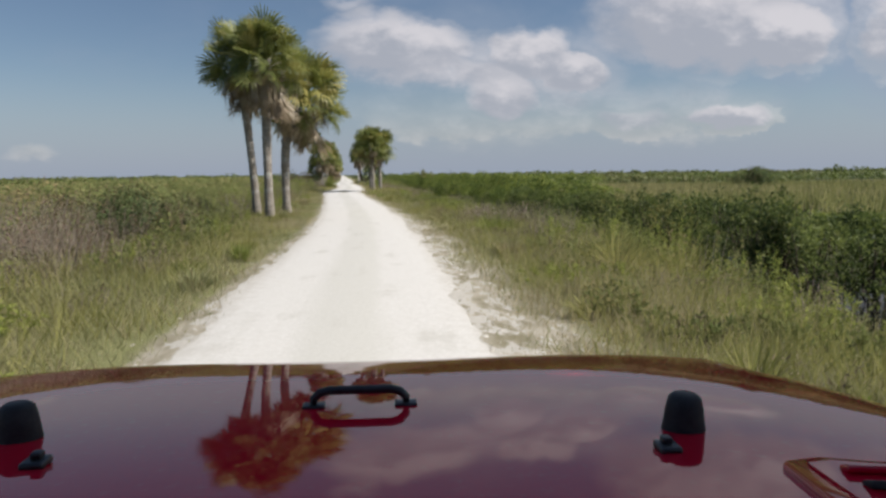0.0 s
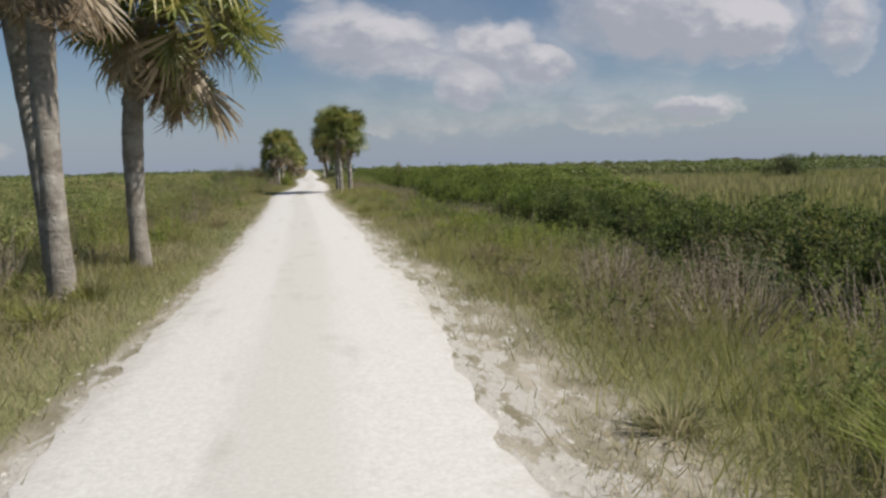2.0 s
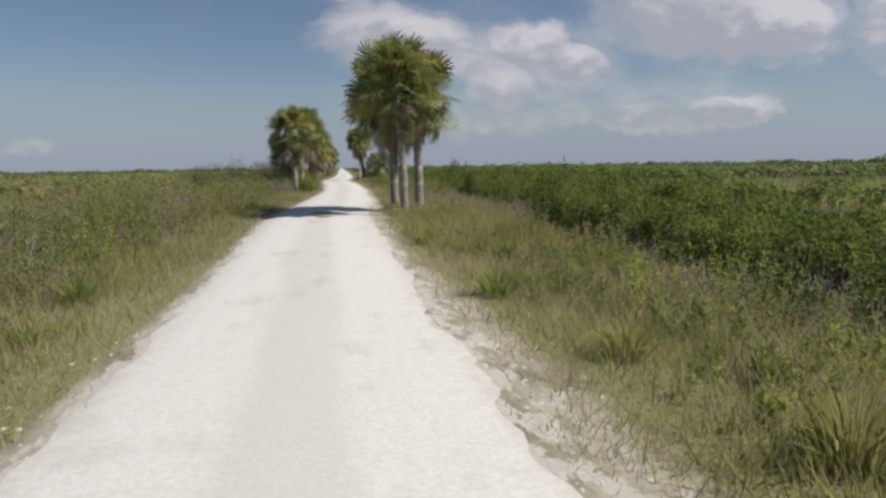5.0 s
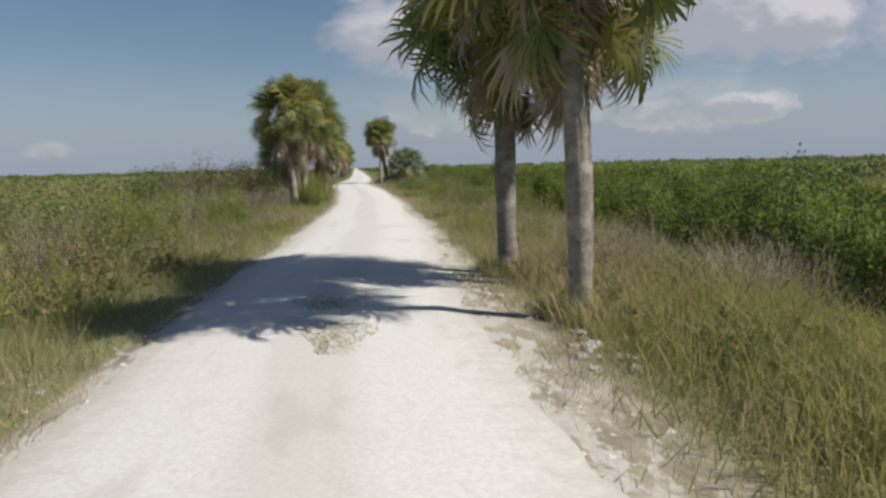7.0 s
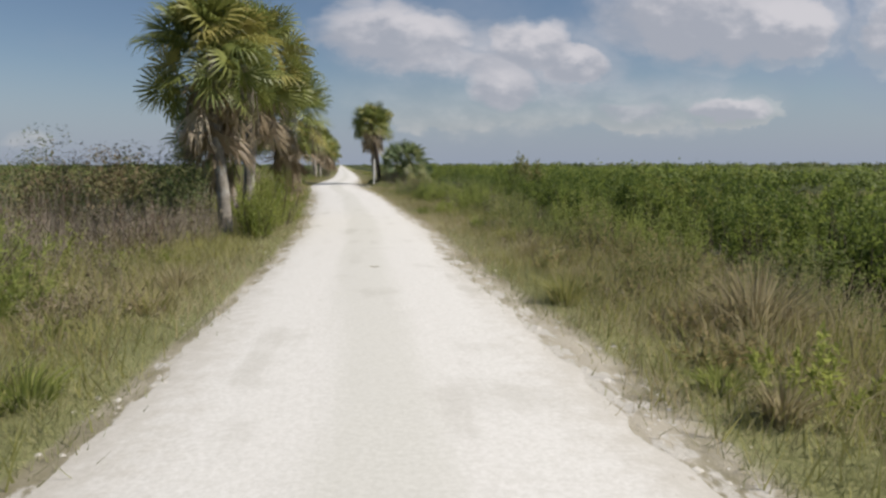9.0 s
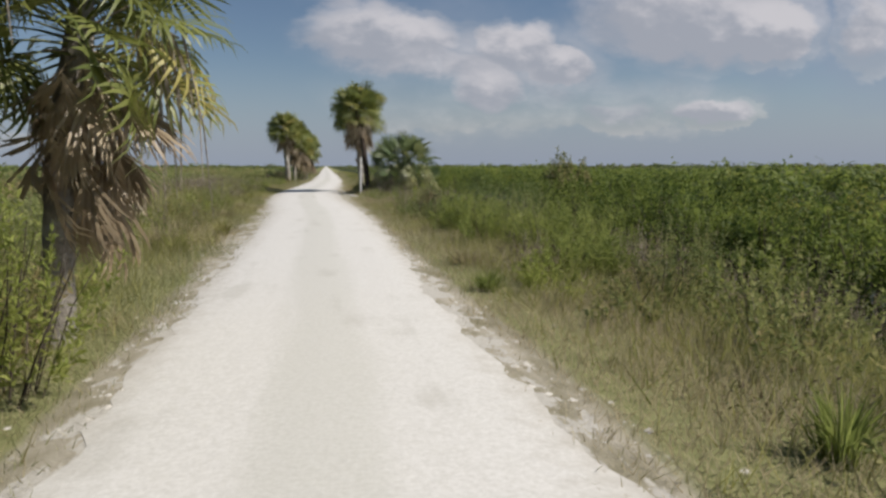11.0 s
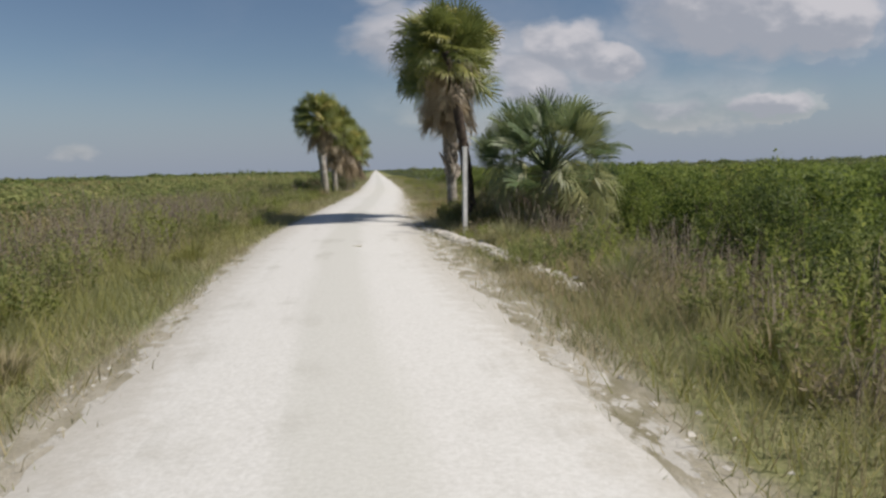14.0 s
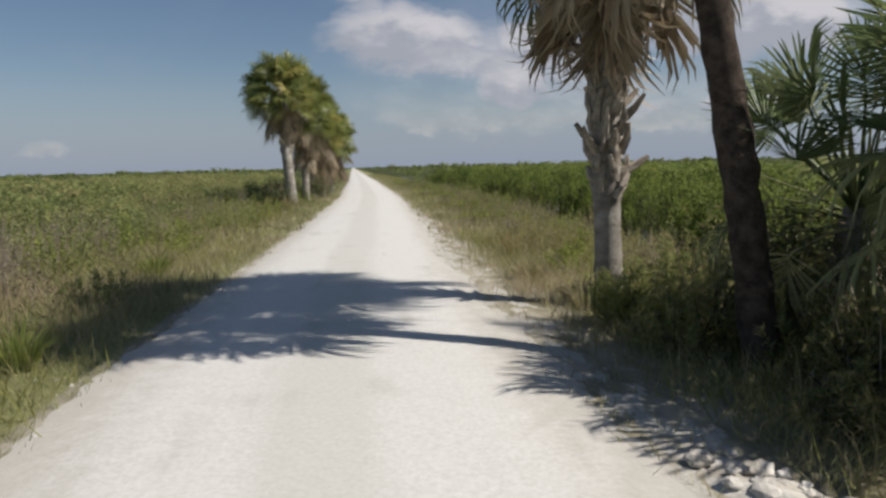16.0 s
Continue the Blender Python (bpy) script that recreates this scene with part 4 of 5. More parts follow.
# the tawny meadow beyond the mangroves
x, y = rng.uniform(20, 112, 34000), rng.uniform(14, 113, 34000)
keep = in_meadow(x, y)
root = np.stack([x, y, land(x, y)], 1)[keep]
h = rng.uniform(0.55, 1.15, len(root))
tagged(new("sedge_meadow", tuft_mesh("sedge_meadow", root, h, np.full(len(root), 0.16), rng.normal(0, 0.16, (len(root), 3)) * np.array([1, 1, 0]), SEDGE, rng)),
       "open tawny sedge meadow in the marsh", "grass", kind="stuff")


BERM_Y, BERM_X = [113.2, 116.0, 117.7, 119.2, 120.8, 122.2], [4.50, 4.30, 4.05, 3.82, 3.55, 3.32]


def grass(name, label, material, u0, u1, side, y0, y1, per_metre, low, high, width, seed, power=1.0, clump=0.0, lean=0.35, fine=False):
    r = np.random.default_rng(seed)
    n = int((u1 - u0) * (y1 - y0) * per_metre)
    y = r.uniform(y0, y1, n)
    if clump:
        centres = max(1, n // 22)
        cy, cu = r.uniform(y0, y1, centres), u0 + (u1 - u0) * r.uniform(0, 1, centres) ** power
        which = r.integers(0, centres, n)
        y, u = cy[which] + r.normal(0, clump, n), cu[which] + r.normal(0, clump, n)
    else:
        u = u0 + (u1 - u0) * r.uniform(0, 1, n) ** power
    x = middle(y) + side * u
    past = (u - half_width(y)) / strip(side * u + 0 * y, y)
    keep = (u > half_width(y) - 0.10) & (r.uniform(0, 1, n) < np.clip((past + 0.45 * ripple(x * 2.1, y * 1.4) - 0.15) / 0.7, 0.10, 1))
    keep &= (y < 113) | (y > 122.4) | (np.abs(x - np.interp(y, BERM_Y, BERM_X)) > 0.26)
    x, y, u = x[keep], y[keep], u[keep]
    h = (low + (high - low) * np.clip((u - u0) / (u1 - u0), 0, 1)) * r.uniform(0.5, 1.25, len(x))
    root = np.stack([x, y, land(x, y) - 0.01], 1)
    tilt = r.normal(0, lean, (len(x), 3)) * h[:, None] * np.array([1, 1, 0])
    return tagged(new(name, (tuft_mesh if fine else blade_mesh)(name, root, h, np.full(len(x), width) * r.uniform(0.7, 1.3, len(x)), tilt, material, r)), label, "grass", kind="stuff")


# shrubs and clumps that stand out: place, radius, height of the top over the track, leaf, look
DARK = "dark scraggy shrub with shaded bare stems"
BUSHES = (
    (-5.6, 82.4, 1.0, 1.2, RED_BROWN, "reddish-brown brush beside palms"), (-4.7, 83.2, 1.1, 1.35, RED_BROWN, "reddish-brown brush beside palms"), (-3.7, 84.0, 1.0, 1.8, DARK_LEAF, DARK),
    (-2.7, 85.2, 1.0, 1.6, DARK_LEAF, DARK), (-6.6, 83.6, 1.1, 1.55, DARK_LEAF, DARK), (-5.2, 84.8, 1.1, 1.8, DARK_LEAF, DARK),
    (-7.6, 82.6, 1.1, 1.3, DARK_LEAF, DARK),
    (-3.5, 82.3, 0.8, 0.85, BROWN, "brown dry brush under palms"), (-2.5, 82.9, 0.7, 0.8, BROWN, "brown dry brush under palms"), (-4.5, 81.4, 0.8, 0.8, BROWN, "brown dry brush under palms"),
    (-1.9, 83.6, 0.6, 0.7, BROWN, "brown dry brush under palms"), (-5.6, 80.8, 0.8, 0.7, BROWN, "brown dry brush under palms"),
    (-0.85, 86.0, 0.8, 1.5, BRIGHT, "bright yellow-green shrub under palms"), (-0.6, 87.8, 0.8, 1.45, BRIGHT, "bright yellow-green shrub under palms"), (-0.8, 84.5, 0.5, 0.9, BRIGHT, "bright green shrub beside a palm"),
    (-1.2, 88.6, 0.8, 1.4, SHRUB, "leafy shrub under palms"),
    (-3.1, 76.4, 1.0, 1.1, FEATHER, "rounded feathery green bush on the verge"), (-4.0, 74.9, 0.9, 1.0, BROWN, "tawny stemmy brush on the verge"), (-3.7, 73.2, 0.9, 1.15, BROWN, "tawny stemmy brush on the verge"),
    (-4.0, 69.6, 1.0, 1.05, FEATHER, "rounded green bush on the verge"), (-4.6, 71.5, 0.9, 1.0, FEATHER, "light green bush on the verge"), (-4.8, 78.5, 0.9, 1.1, SHRUB, "green bush on the verge"),
    (-3.6, 66.8, 0.8, 0.8, SHRUB, "green bush on the verge"),
    (-4.8, 13.0, 1.0, 0.95, RED_BROWN, "reddish-brown bare brush on the bank"), (-5.8, 14.8, 1.1, 1.0, RED_BROWN, "reddish-brown bare brush on the bank"), (-5.0, 16.2, 1.0, 1.1, RED_BROWN, "reddish-brown bare brush on the bank"),
    (-6.6, 17.2, 1.0, 1.0, RED_BROWN, "reddish-brown bare brush on the bank"), (-4.2, 18.4, 0.8, 1.0, DARK_LEAF, DARK), (-5.4, 19.4, 0.9, 1.0, DARK_LEAF, DARK),
    (-3.6, 20.6, 0.8, 0.8, SHRUB, "green bush on the bank"), (-6.3, 15.0, 1.0, 1.4, RED_BROWN, "reddish-brown bare brush on the bank"), (-7.4, 14.6, 1.1, 1.45, RED_BROWN, "reddish-brown bare brush on the bank"), (-8.6, 15.2, 1.2, 1.45, RED_BROWN, "reddish-brown bare brush on the bank"), (-6.9, 16.4, 1.1, 1.5, RED_BROWN, "reddish-brown bare brush on the bank"), (-8.1, 16.8, 1.2, 1.5, RED_BROWN, "reddish-brown bare brush on the bank"), (-9.8, 16.0, 1.2, 1.4, RED_BROWN, "reddish-brown bare brush on the bank"), (-5.6, 13.8, 0.8, 0.8, RED_BROWN, "reddish-brown bare brush on the bank"), (-5.0, 17.2, 0.9, 1.1, DARK_LEAF, DARK), (-7.2, 18.0, 1.1, 1.35, BROWN, "grey-brown bare brush on the bank"), (-7.8, 20.2, 1.1, 1.3, BROWN, "grey-brown bare brush on the bank"), (-6.6, 19.4, 1.0, 1.2, DARK_LEAF, DARK),
    (-3.9, 26.2, 0.8, 1.0, BROWN, "tawny dry brush at the palms"), (-4.8, 24.9, 0.9, 0.8, SHRUB, "green bush at the foot of palms"), (-3.4, 23.6, 0.6, 0.5, BRIGHT, "light green bush at the foot of palms"),
    (-3.5, 43.2, 1.0, 0.9, SHRUB, "green bush on the verge"), (-4.4, 40.6, 1.0, 0.95, SHRUB, "green bush on the verge"), (-4.6, 46.6, 0.9, 0.8, FEATHER, "light green bush on the verge"),
    (-4.2, 50.0, 0.9, 0.85, RED_BROWN, "reddish-brown brush on the verge"), (-3.8, 56.5, 0.9, 0.85, SHRUB, "green bush on the verge"), (-4.4, 35.5, 1.0, 0.8, SHRUB, "green bush on the verge"),
    (6.7, 16.0, 1.0, 0.65, BRIGHT, "yellow-green leafy bush on the bank"), (7.4, 14.4, 1.0, 0.55, BRIGHT, "yellow-green leafy bush on the bank"), (6.2, 13.6, 0.8, 0.4, SHRUB, "leafy bush on the bank"),
    (7.6, 17.8, 1.0, 0.6, SHRUB, "leafy bush on the bank"), (7.2, 11.0, 0.9, 0.2, BRIGHT, "yellow-green leafy bush on the bank"), (5.6, 13.2, 0.9, 0.45, TALL_GRASS, "pale feathery grass clump on the bank"), (6.6, 12.2, 0.9, 0.4, TALL_GRASS, "pale feathery grass clump on the bank"), (5.0, 11.6, 0.7, 0.25, TALL_GRASS, "pale feathery grass clump on the bank"), (6.6, 71.5, 0.6, 0.4, STRAW, "tawny bunch of dry grass on the bank"), (5.2, 113.6, 0.5, 0.05, SHORT_GRASS, "pale bunch of dry grass on the bank"), (5.9, 115.2, 0.5, 0.0, SHORT_GRASS, "pale bunch of dry grass on the bank"), (4.6, 118.9, 0.5, 0.15, SHORT_GRASS, "pale bunch of dry grass on the bank"), (-3.5, 106.4, 0.8, 0.7, TALL_GRASS, "pale feathery grass clump on the verge"),
    (4.3, 18.1, 0.7, 0.30, BRIGHT, "bright green grassy clump on the bank"),
    (5.3, 21.6, 0.9, 0.5, BROWN, "brown dead brush on the bank"), (6.2, 23.2, 0.9, 0.55, BROWN, "brown dead brush on the bank"), (7.0, 21.4, 0.9, 0.5, BROWN, "brown dead brush on the bank"),
    (7.4, 24.8, 0.8, 0.4, DARK_LEAF, DARK), (6.0, 25.6, 0.8, 0.35, BROWN, "brown dead brush on the bank"),
    (6.4, 31.5, 0.9, 0.2, BRIGHT, "yellow-green leafy bush on the bank"), (7.4, 33.5, 0.9, 0.15, BRIGHT, "yellow-green leafy bush on the bank"), (7.2, 29.0, 0.9, 0.2, SHRUB, "leafy bush on the bank"),
    (6.7, 39.1, 0.8, 0.35, BROWN, "brown dead brush on the bank"), (7.6, 40.8, 0.8, 0.3, BROWN, "brown dead brush on the bank"), (6.2, 36.5, 0.8, 0.2, SHRUB, "leafy bush on the bank"),
    (6.8, 43.5, 0.9, 0.2, SHRUB, "leafy bush on the bank"),
    (5.0, 64.4, 0.7, 1.0, BROWN, "grey-brown brush behind palms"), (5.8, 62.4, 0.8, 0.8, BROWN, "grey-brown brush behind palms"), (6.9, 63.6, 0.9, 0.7, BROWN, "grey-brown brush behind palms"),
    (8.6, 66.5, 0.9, 0.5, BROWN, "grey bare twigs at the ditch"), (8.9, 68.0, 0.9, 0.5, BROWN, "grey bare twigs at the ditch"), (8.2, 64.8, 0.9, 0.5, BROWN, "grey bare twigs at the ditch"),
    (5.3, 74.7, 0.7, 0.6, STRAW, "tawny bunch of dry grass on the bank"), (6.9, 82.2, 0.9, 0.65, FEATHER, "feathery bright-green bush on the bank"), (6.0, 80.7, 0.8, 0.6, SHRUB, "leafy bush on the bank"),
    (7.5, 80.9, 0.9, 0.7, FEATHER, "feathery bright-green bush on the bank"), (7.2, 76.6, 0.9, 0.5, SHRUB, "leafy bush on the bank"), (7.4, 85.5, 1.0, 0.75, FEATHER, "feathery bright-green bush on the bank"),
    (6.4, 88.8, 0.9, 0.6, SHRUB, "rounded bush on the bank"), (7.4, 92.2, 0.9, 0.75, SHRUB, "leafy bush on the bank"),
    (6.4, 99.8, 1.0, 0.9, SHRUB, "tall leafy green bush on the bank"), (7.4, 98.0, 1.0, 0.95, BRIGHT, "tall leafy green bush on the bank"), (7.8, 101.8, 1.0, 1.0, SHRUB, "tall leafy green bush on the bank"),
    (6.9, 103.4, 0.9, 0.75, DARK_LEAF, DARK), (8.4, 105.0, 1.1, 1.0, MANGROVE, "green mangrove bush at the ditch"), (6.1, 107.0, 0.9, 0.7, SHRUB, "rounded bush on the bank"),
    (5.6, 106.0, 0.6, 0.35, DARK_LEAF, DARK), (8.8, 109.0, 1.2, 1.05, MANGROVE, "green mangrove bush at the ditch"), (10.6, 111.4, 1.2, 1.0, MANGROVE, "green mangrove bush at the ditch"),
    (8.4, 113.0, 1.1, 0.9, MANGROVE, "green mangrove bush at the ditch"), (9.9, 118.0, 1.2, 1.35, MANGROVE, "tall green mangrove bush at the ditch"), (7.4, 116.4, 0.9, 0.6, BROWN, "grey-brown brush beside a young palm"),
    (4.7, 125.0, 0.75, 1.0, SHRUB, "leafy bush at the foot of palms"), (5.3, 126.2, 0.8, 1.05, SHRUB, "leafy bush at the foot of palms"), (5.0, 123.0, 0.5, 0.75, SHRUB, "leafy bush at the foot of palms"),
    (5.6, 124.8, 0.8, 1.1, DARK_LEAF, DARK), (4.2, 125.6, 0.5, 0.6, SHRUB, "leafy bush at the foot of palms"), (6.3, 121.4, 0.8, 0.55, BROWN, "dead brown leaves under a young palm"),
    (7.6, 121.8, 0.7, 0.5, BROWN, "dead brown leaves under a young palm"),
    (4.75, 124.5, 0.45, 1.1, TWIG, "bare grey twisted twigs before a young palm"), (5.35, 124.3, 0.5, 0.9, TWIG, "bare grey twisted twigs before a young palm"), (5.7, 123.6, 0.5, 0.7, TWIG, "bare grey twisted twigs before a young palm"), (5.05, 122.9, 0.6, 1.35, TWIG, "bare grey twisted twigs before a young palm"), (5.55, 123.3, 0.7, 1.6, TWIG, "bare grey twisted twigs before a young palm"), (5.5, 121.7, 0.8, 1.45, TWIG, "bare grey twisted twigs before a young palm"), (6.2, 120.9, 0.7, 1.1, TWIG, "bare grey twisted twigs before a young palm"), (6.9, 121.2, 0.6, 0.9, TWIG, "bare grey twisted twigs before a young palm"),
    (-1.9, 150.2, 0.7, 1.0, DARK_LEAF, DARK), (-0.6, 156.0, 0.7, 1.3, DARK_LEAF, DARK), (-0.1, 161.5, 0.8, 1.4, DARK_LEAF, DARK), (-2.3, 150.8, 0.8, 0.9, DARK_LEAF, DARK), (-3.2, 151.5, 0.7, 0.8, DARK_LEAF, DARK), (-2.2, 154.5, 0.8, 0.8, DARK_LEAF, DARK),
    (-1.8, 158.0, 0.8, 0.9, SHRUB, "leafy bush at the foot of palms"), (-1.2, 162.0, 0.8, 0.9, SHRUB, "leafy bush at the foot of palms"), (58.0, 87.6, 2.6, 1.2, DARK_LEAF, "lone dark bush in a tawny meadow"),
    (-5.2, 58.8, 1.1, 1.15, FEATHER, "rounded green bush on the verge"), (-4.6, 62.2, 1.0, 1.05, BROWN, "grey-brown tall brush on the verge"), (-5.9, 64.6, 1.2, 1.2, FEATHER, "light green bush on the verge"),
    (-4.3, 66.8, 0.9, 1.1, BROWN, "grey-brown tall brush on the verge"), (-3.7, 70.8, 1.0, 1.2, FEATHER, "rounded light green bush on the verge"), (-5.2, 69.8, 1.1, 1.25, BROWN, "grey-brown tall brush on the verge"),
    (-3.9, 74.5, 1.0, 1.15, SHRUB, "green bush on the verge"), (-3.4, 78.6, 0.9, 1.2, BROWN, "grey-brown tall brush on the verge"), (-2.9, 82.6, 0.9, 0.9, RED_BROWN, "reddish-brown brush beside palms"), (-4.0, 84.2, 1.1, 1.7, RED_BROWN, "reddish-brown brush beside palms"), (-5.2, 85.0, 1.2, 1.85, RED_BROWN, "reddish-brown brush beside palms"), (-6.6, 85.6, 1.3, 1.8, BROWN, "grey-brown tall brush beside palms"), (-7.8, 86.0, 1.2, 1.6, BROWN, "grey-brown tall brush beside palms"), (-4.8, 83.2, 1.0, 1.3, RED_BROWN, "reddish-brown brush beside palms"), (-3.2, 86.4, 1.1, 1.7, RED_BROWN, "reddish-brown brush beside palms"),
    (-5.0, 52.6, 1.1, 1.05, SHRUB, "green bush on the verge"), (-5.6, 38.0, 1.2, 1.05, FEATHER, "light green bush on the verge"), (-5.4, 31.4, 1.1, 0.95, SHRUB, "green bush on the verge"), (-4.6, 93.8, 1.0, 1.0, SHRUB, "green bush on the verge"),
    (-5.1, 104.6, 1.1, 1.0, SHRUB, "green bush on the verge"), (-4.8, 114.6, 1.0, 1.05, RED_BROWN, "reddish-brown brush on the verge"), (-5.6, 121.6, 1.1, 1.0, BROWN, "grey dead brush on the verge"),
    (-4.2, 119.4, 1.0, 1.3, RED_BROWN, "reddish-brown brush on the verge"), (-4.9, 117.6, 0.8, 0.9, RED_BROWN, "reddish-brown brush on the verge"), (-5.5, 130.4, 0.9, 0.9, BROWN, "grey dead brush on the verge"),
    (-4.9, 131.6, 0.8, 0.9, BROWN, "grey dead brush on the verge"), (-5.2, 128.2, 0.8, 0.8, BROWN, "grey dead brush on the verge"), (-4.4, 133.4, 0.8, 0.7, BROWN, "grey dead brush on the verge"),
    (-2.9, 108.7, 0.8, 0.75, TALL_GRASS, "pale feathery grass clump on the verge"), (-3.6, 110.2, 0.8, 0.7, TALL_GRASS, "pale feathery grass clump on the verge"), (-3.9, 112.8, 0.8, 0.8, SHRUB, "green bush on the verge"),
    (-3.9, 112.6, 0.7, 0.55, RED_BROWN, "reddish-brown brush on the verge"), (-3.5, 111.3, 0.5, 0.55, STRAW, "tawny bunch of dry grass on the verge"), (-3.4, 97.5, 0.9, 0.7, SHRUB, "green bush on the verge"), (-4.2, 101.5, 0.9, 0.75, FEATHER, "light green bush on the verge"), (-4.4, 123.4, 0.9, 0.7, SHRUB, "green bush on the verge"),
    (15.2, 119.6, 1.3, 2.5, SHRUB, "thin sapling rising over mangroves"), (16.8, 120.2, 0.7, 1.9, SHRUB, "thin sapling rising over mangroves"),
    (5.6, 97.2, 0.9, 0.65, FEATHER, "feathery upright green bush on the bank"), (5.4, 99.6, 0.8, 0.6, FEATHER, "feathery upright green bush on the bank"), (5.9, 101.5, 1.0, 0.75, FEATHER, "feathery upright green bush on the bank"),
    (6.3, 95.4, 1.0, 0.75, FEATHER, "feathery upright green bush on the bank"), (7.3, 96.4, 1.1, 0.8, FEATHER, "feathery upright green bush on the bank"), (5.8, 103.6, 0.7, 0.45, DARK_LEAF, DARK),
    (5.7, 77.6, 0.7, 0.15, SHRUB, "leafy bush on the bank"), (6.4, 79.0, 0.9, 0.35, SHRUB, "leafy bush on the bank"), (5.8, 83.6, 0.7, 0.2, SHRUB, "leafy bush on the bank"),
    (6.6, 86.2, 0.9, 0.45, SHRUB, "leafy bush on the bank"), (6.0, 90.4, 0.8, 0.35, SHRUB, "leafy bush on the bank"), (5.9, 93.0, 0.8, 0.4, FEATHER, "feathery bright-green bush on the bank"),
    (4.35, 124.6, 0.6, 0.6, SHRUB, "leafy bush at the foot of palms"), (5.1, 123.9, 0.8, 0.75, SHRUB, "leafy bush at the foot of palms"), (6.0, 123.7, 0.8, 0.9, SHRUB, "leafy bush at the foot of palms"), (4.5, 122.4, 0.5, 0.35, SHRUB, "leafy bush beside a white post"),
    (-4.4, 128.4, 0.8, 0.55, BROWN, "grey dead brush on the verge"), (-4.2, 126.2, 0.8, 0.5, BROWN, "grey dead brush on the verge"), (-3.9, 133.0, 0.7, 0.5, BROWN, "grey dead brush on the verge"),
    (5.2, 28.5, 0.9, 0.45, BRIGHT, "yellow-green leafy bush on the bank"), (5.6, 30.6, 0.9, 0.5, SHRUB, "leafy bush on the bank"), (5.0, 32.6, 0.8, 0.4, BRIGHT, "yellow-green leafy bush on the bank"), (6.2, 27.2, 0.9, 0.5, SHRUB, "leafy bush on the bank"),
    (5.8, 34.8, 0.9, 0.45, BRIGHT, "yellow-green leafy bush on the bank"), (5.1, 36.8, 0.8, 0.4, SHRUB, "leafy bush on the bank"), (5.4, 39.5, 0.8, 0.45, SHRUB, "leafy bush on the bank"), (5.6, 42.0, 0.9, 0.5, BRIGHT, "yellow-green leafy bush on the bank"),
    (6.0, 46.0, 0.9, 0.5, SHRUB, "leafy bush on the bank"), (5.2, 49.0, 0.8, 0.4, BRIGHT, "yellow-green leafy bush on the bank"), (6.3, 52.0, 0.9, 0.5, SHRUB, "leafy bush on the bank"), (5.0, 24.0, 0.7, 0.45, BROWN, "brown dead brush on the bank"),
    (-4.3, 126.0, 0.6, 1.10, TWIG, "bare grey dead brush on the verge"), (-4.9, 127.2, 0.7, 1.20, TWIG, "bare grey dead brush on the verge"), (-5.6, 128.4, 0.8, 1.30, TWIG, "bare grey dead brush on the verge"), (-4.6, 128.8, 0.6, 1.15, TWIG, "bare grey dead brush on the verge"), (-6.3, 127.6, 0.8, 1.25, TWIG, "bare grey dead brush on the verge"), (-5.3, 125.8, 0.7, 1.15, TWIG, "bare grey dead brush on the verge"), (-6.2, 129.9, 0.8, 1.35, TWIG, "bare grey dead brush on the verge"), (-4.9, 130.2, 0.7, 1.25, TWIG, "bare grey dead brush on the verge"), (-7.2, 129.2, 0.9, 1.35, TWIG, "bare grey dead brush on the verge"), (-4.1, 129.9, 0.5, 1.05, TWIG, "bare grey dead brush on the verge"), (-5.8, 132.0, 0.8, 1.30, TWIG, "bare grey dead brush on the verge"),
)
CLEAR = np.array([(x, y, r) for x, y, r, top, m, label in BUSHES])


def clear_of_bushes(x, y):
    """Whether the small weeds leave room for the shrubs."""
    gap = np.hypot(x[:, None] - CLEAR[None, :, 0], y[:, None] - CLEAR[None, :, 1] + 0.5) - CLEAR[None, :, 2] * 0.95
    return gap.min(1) > 0


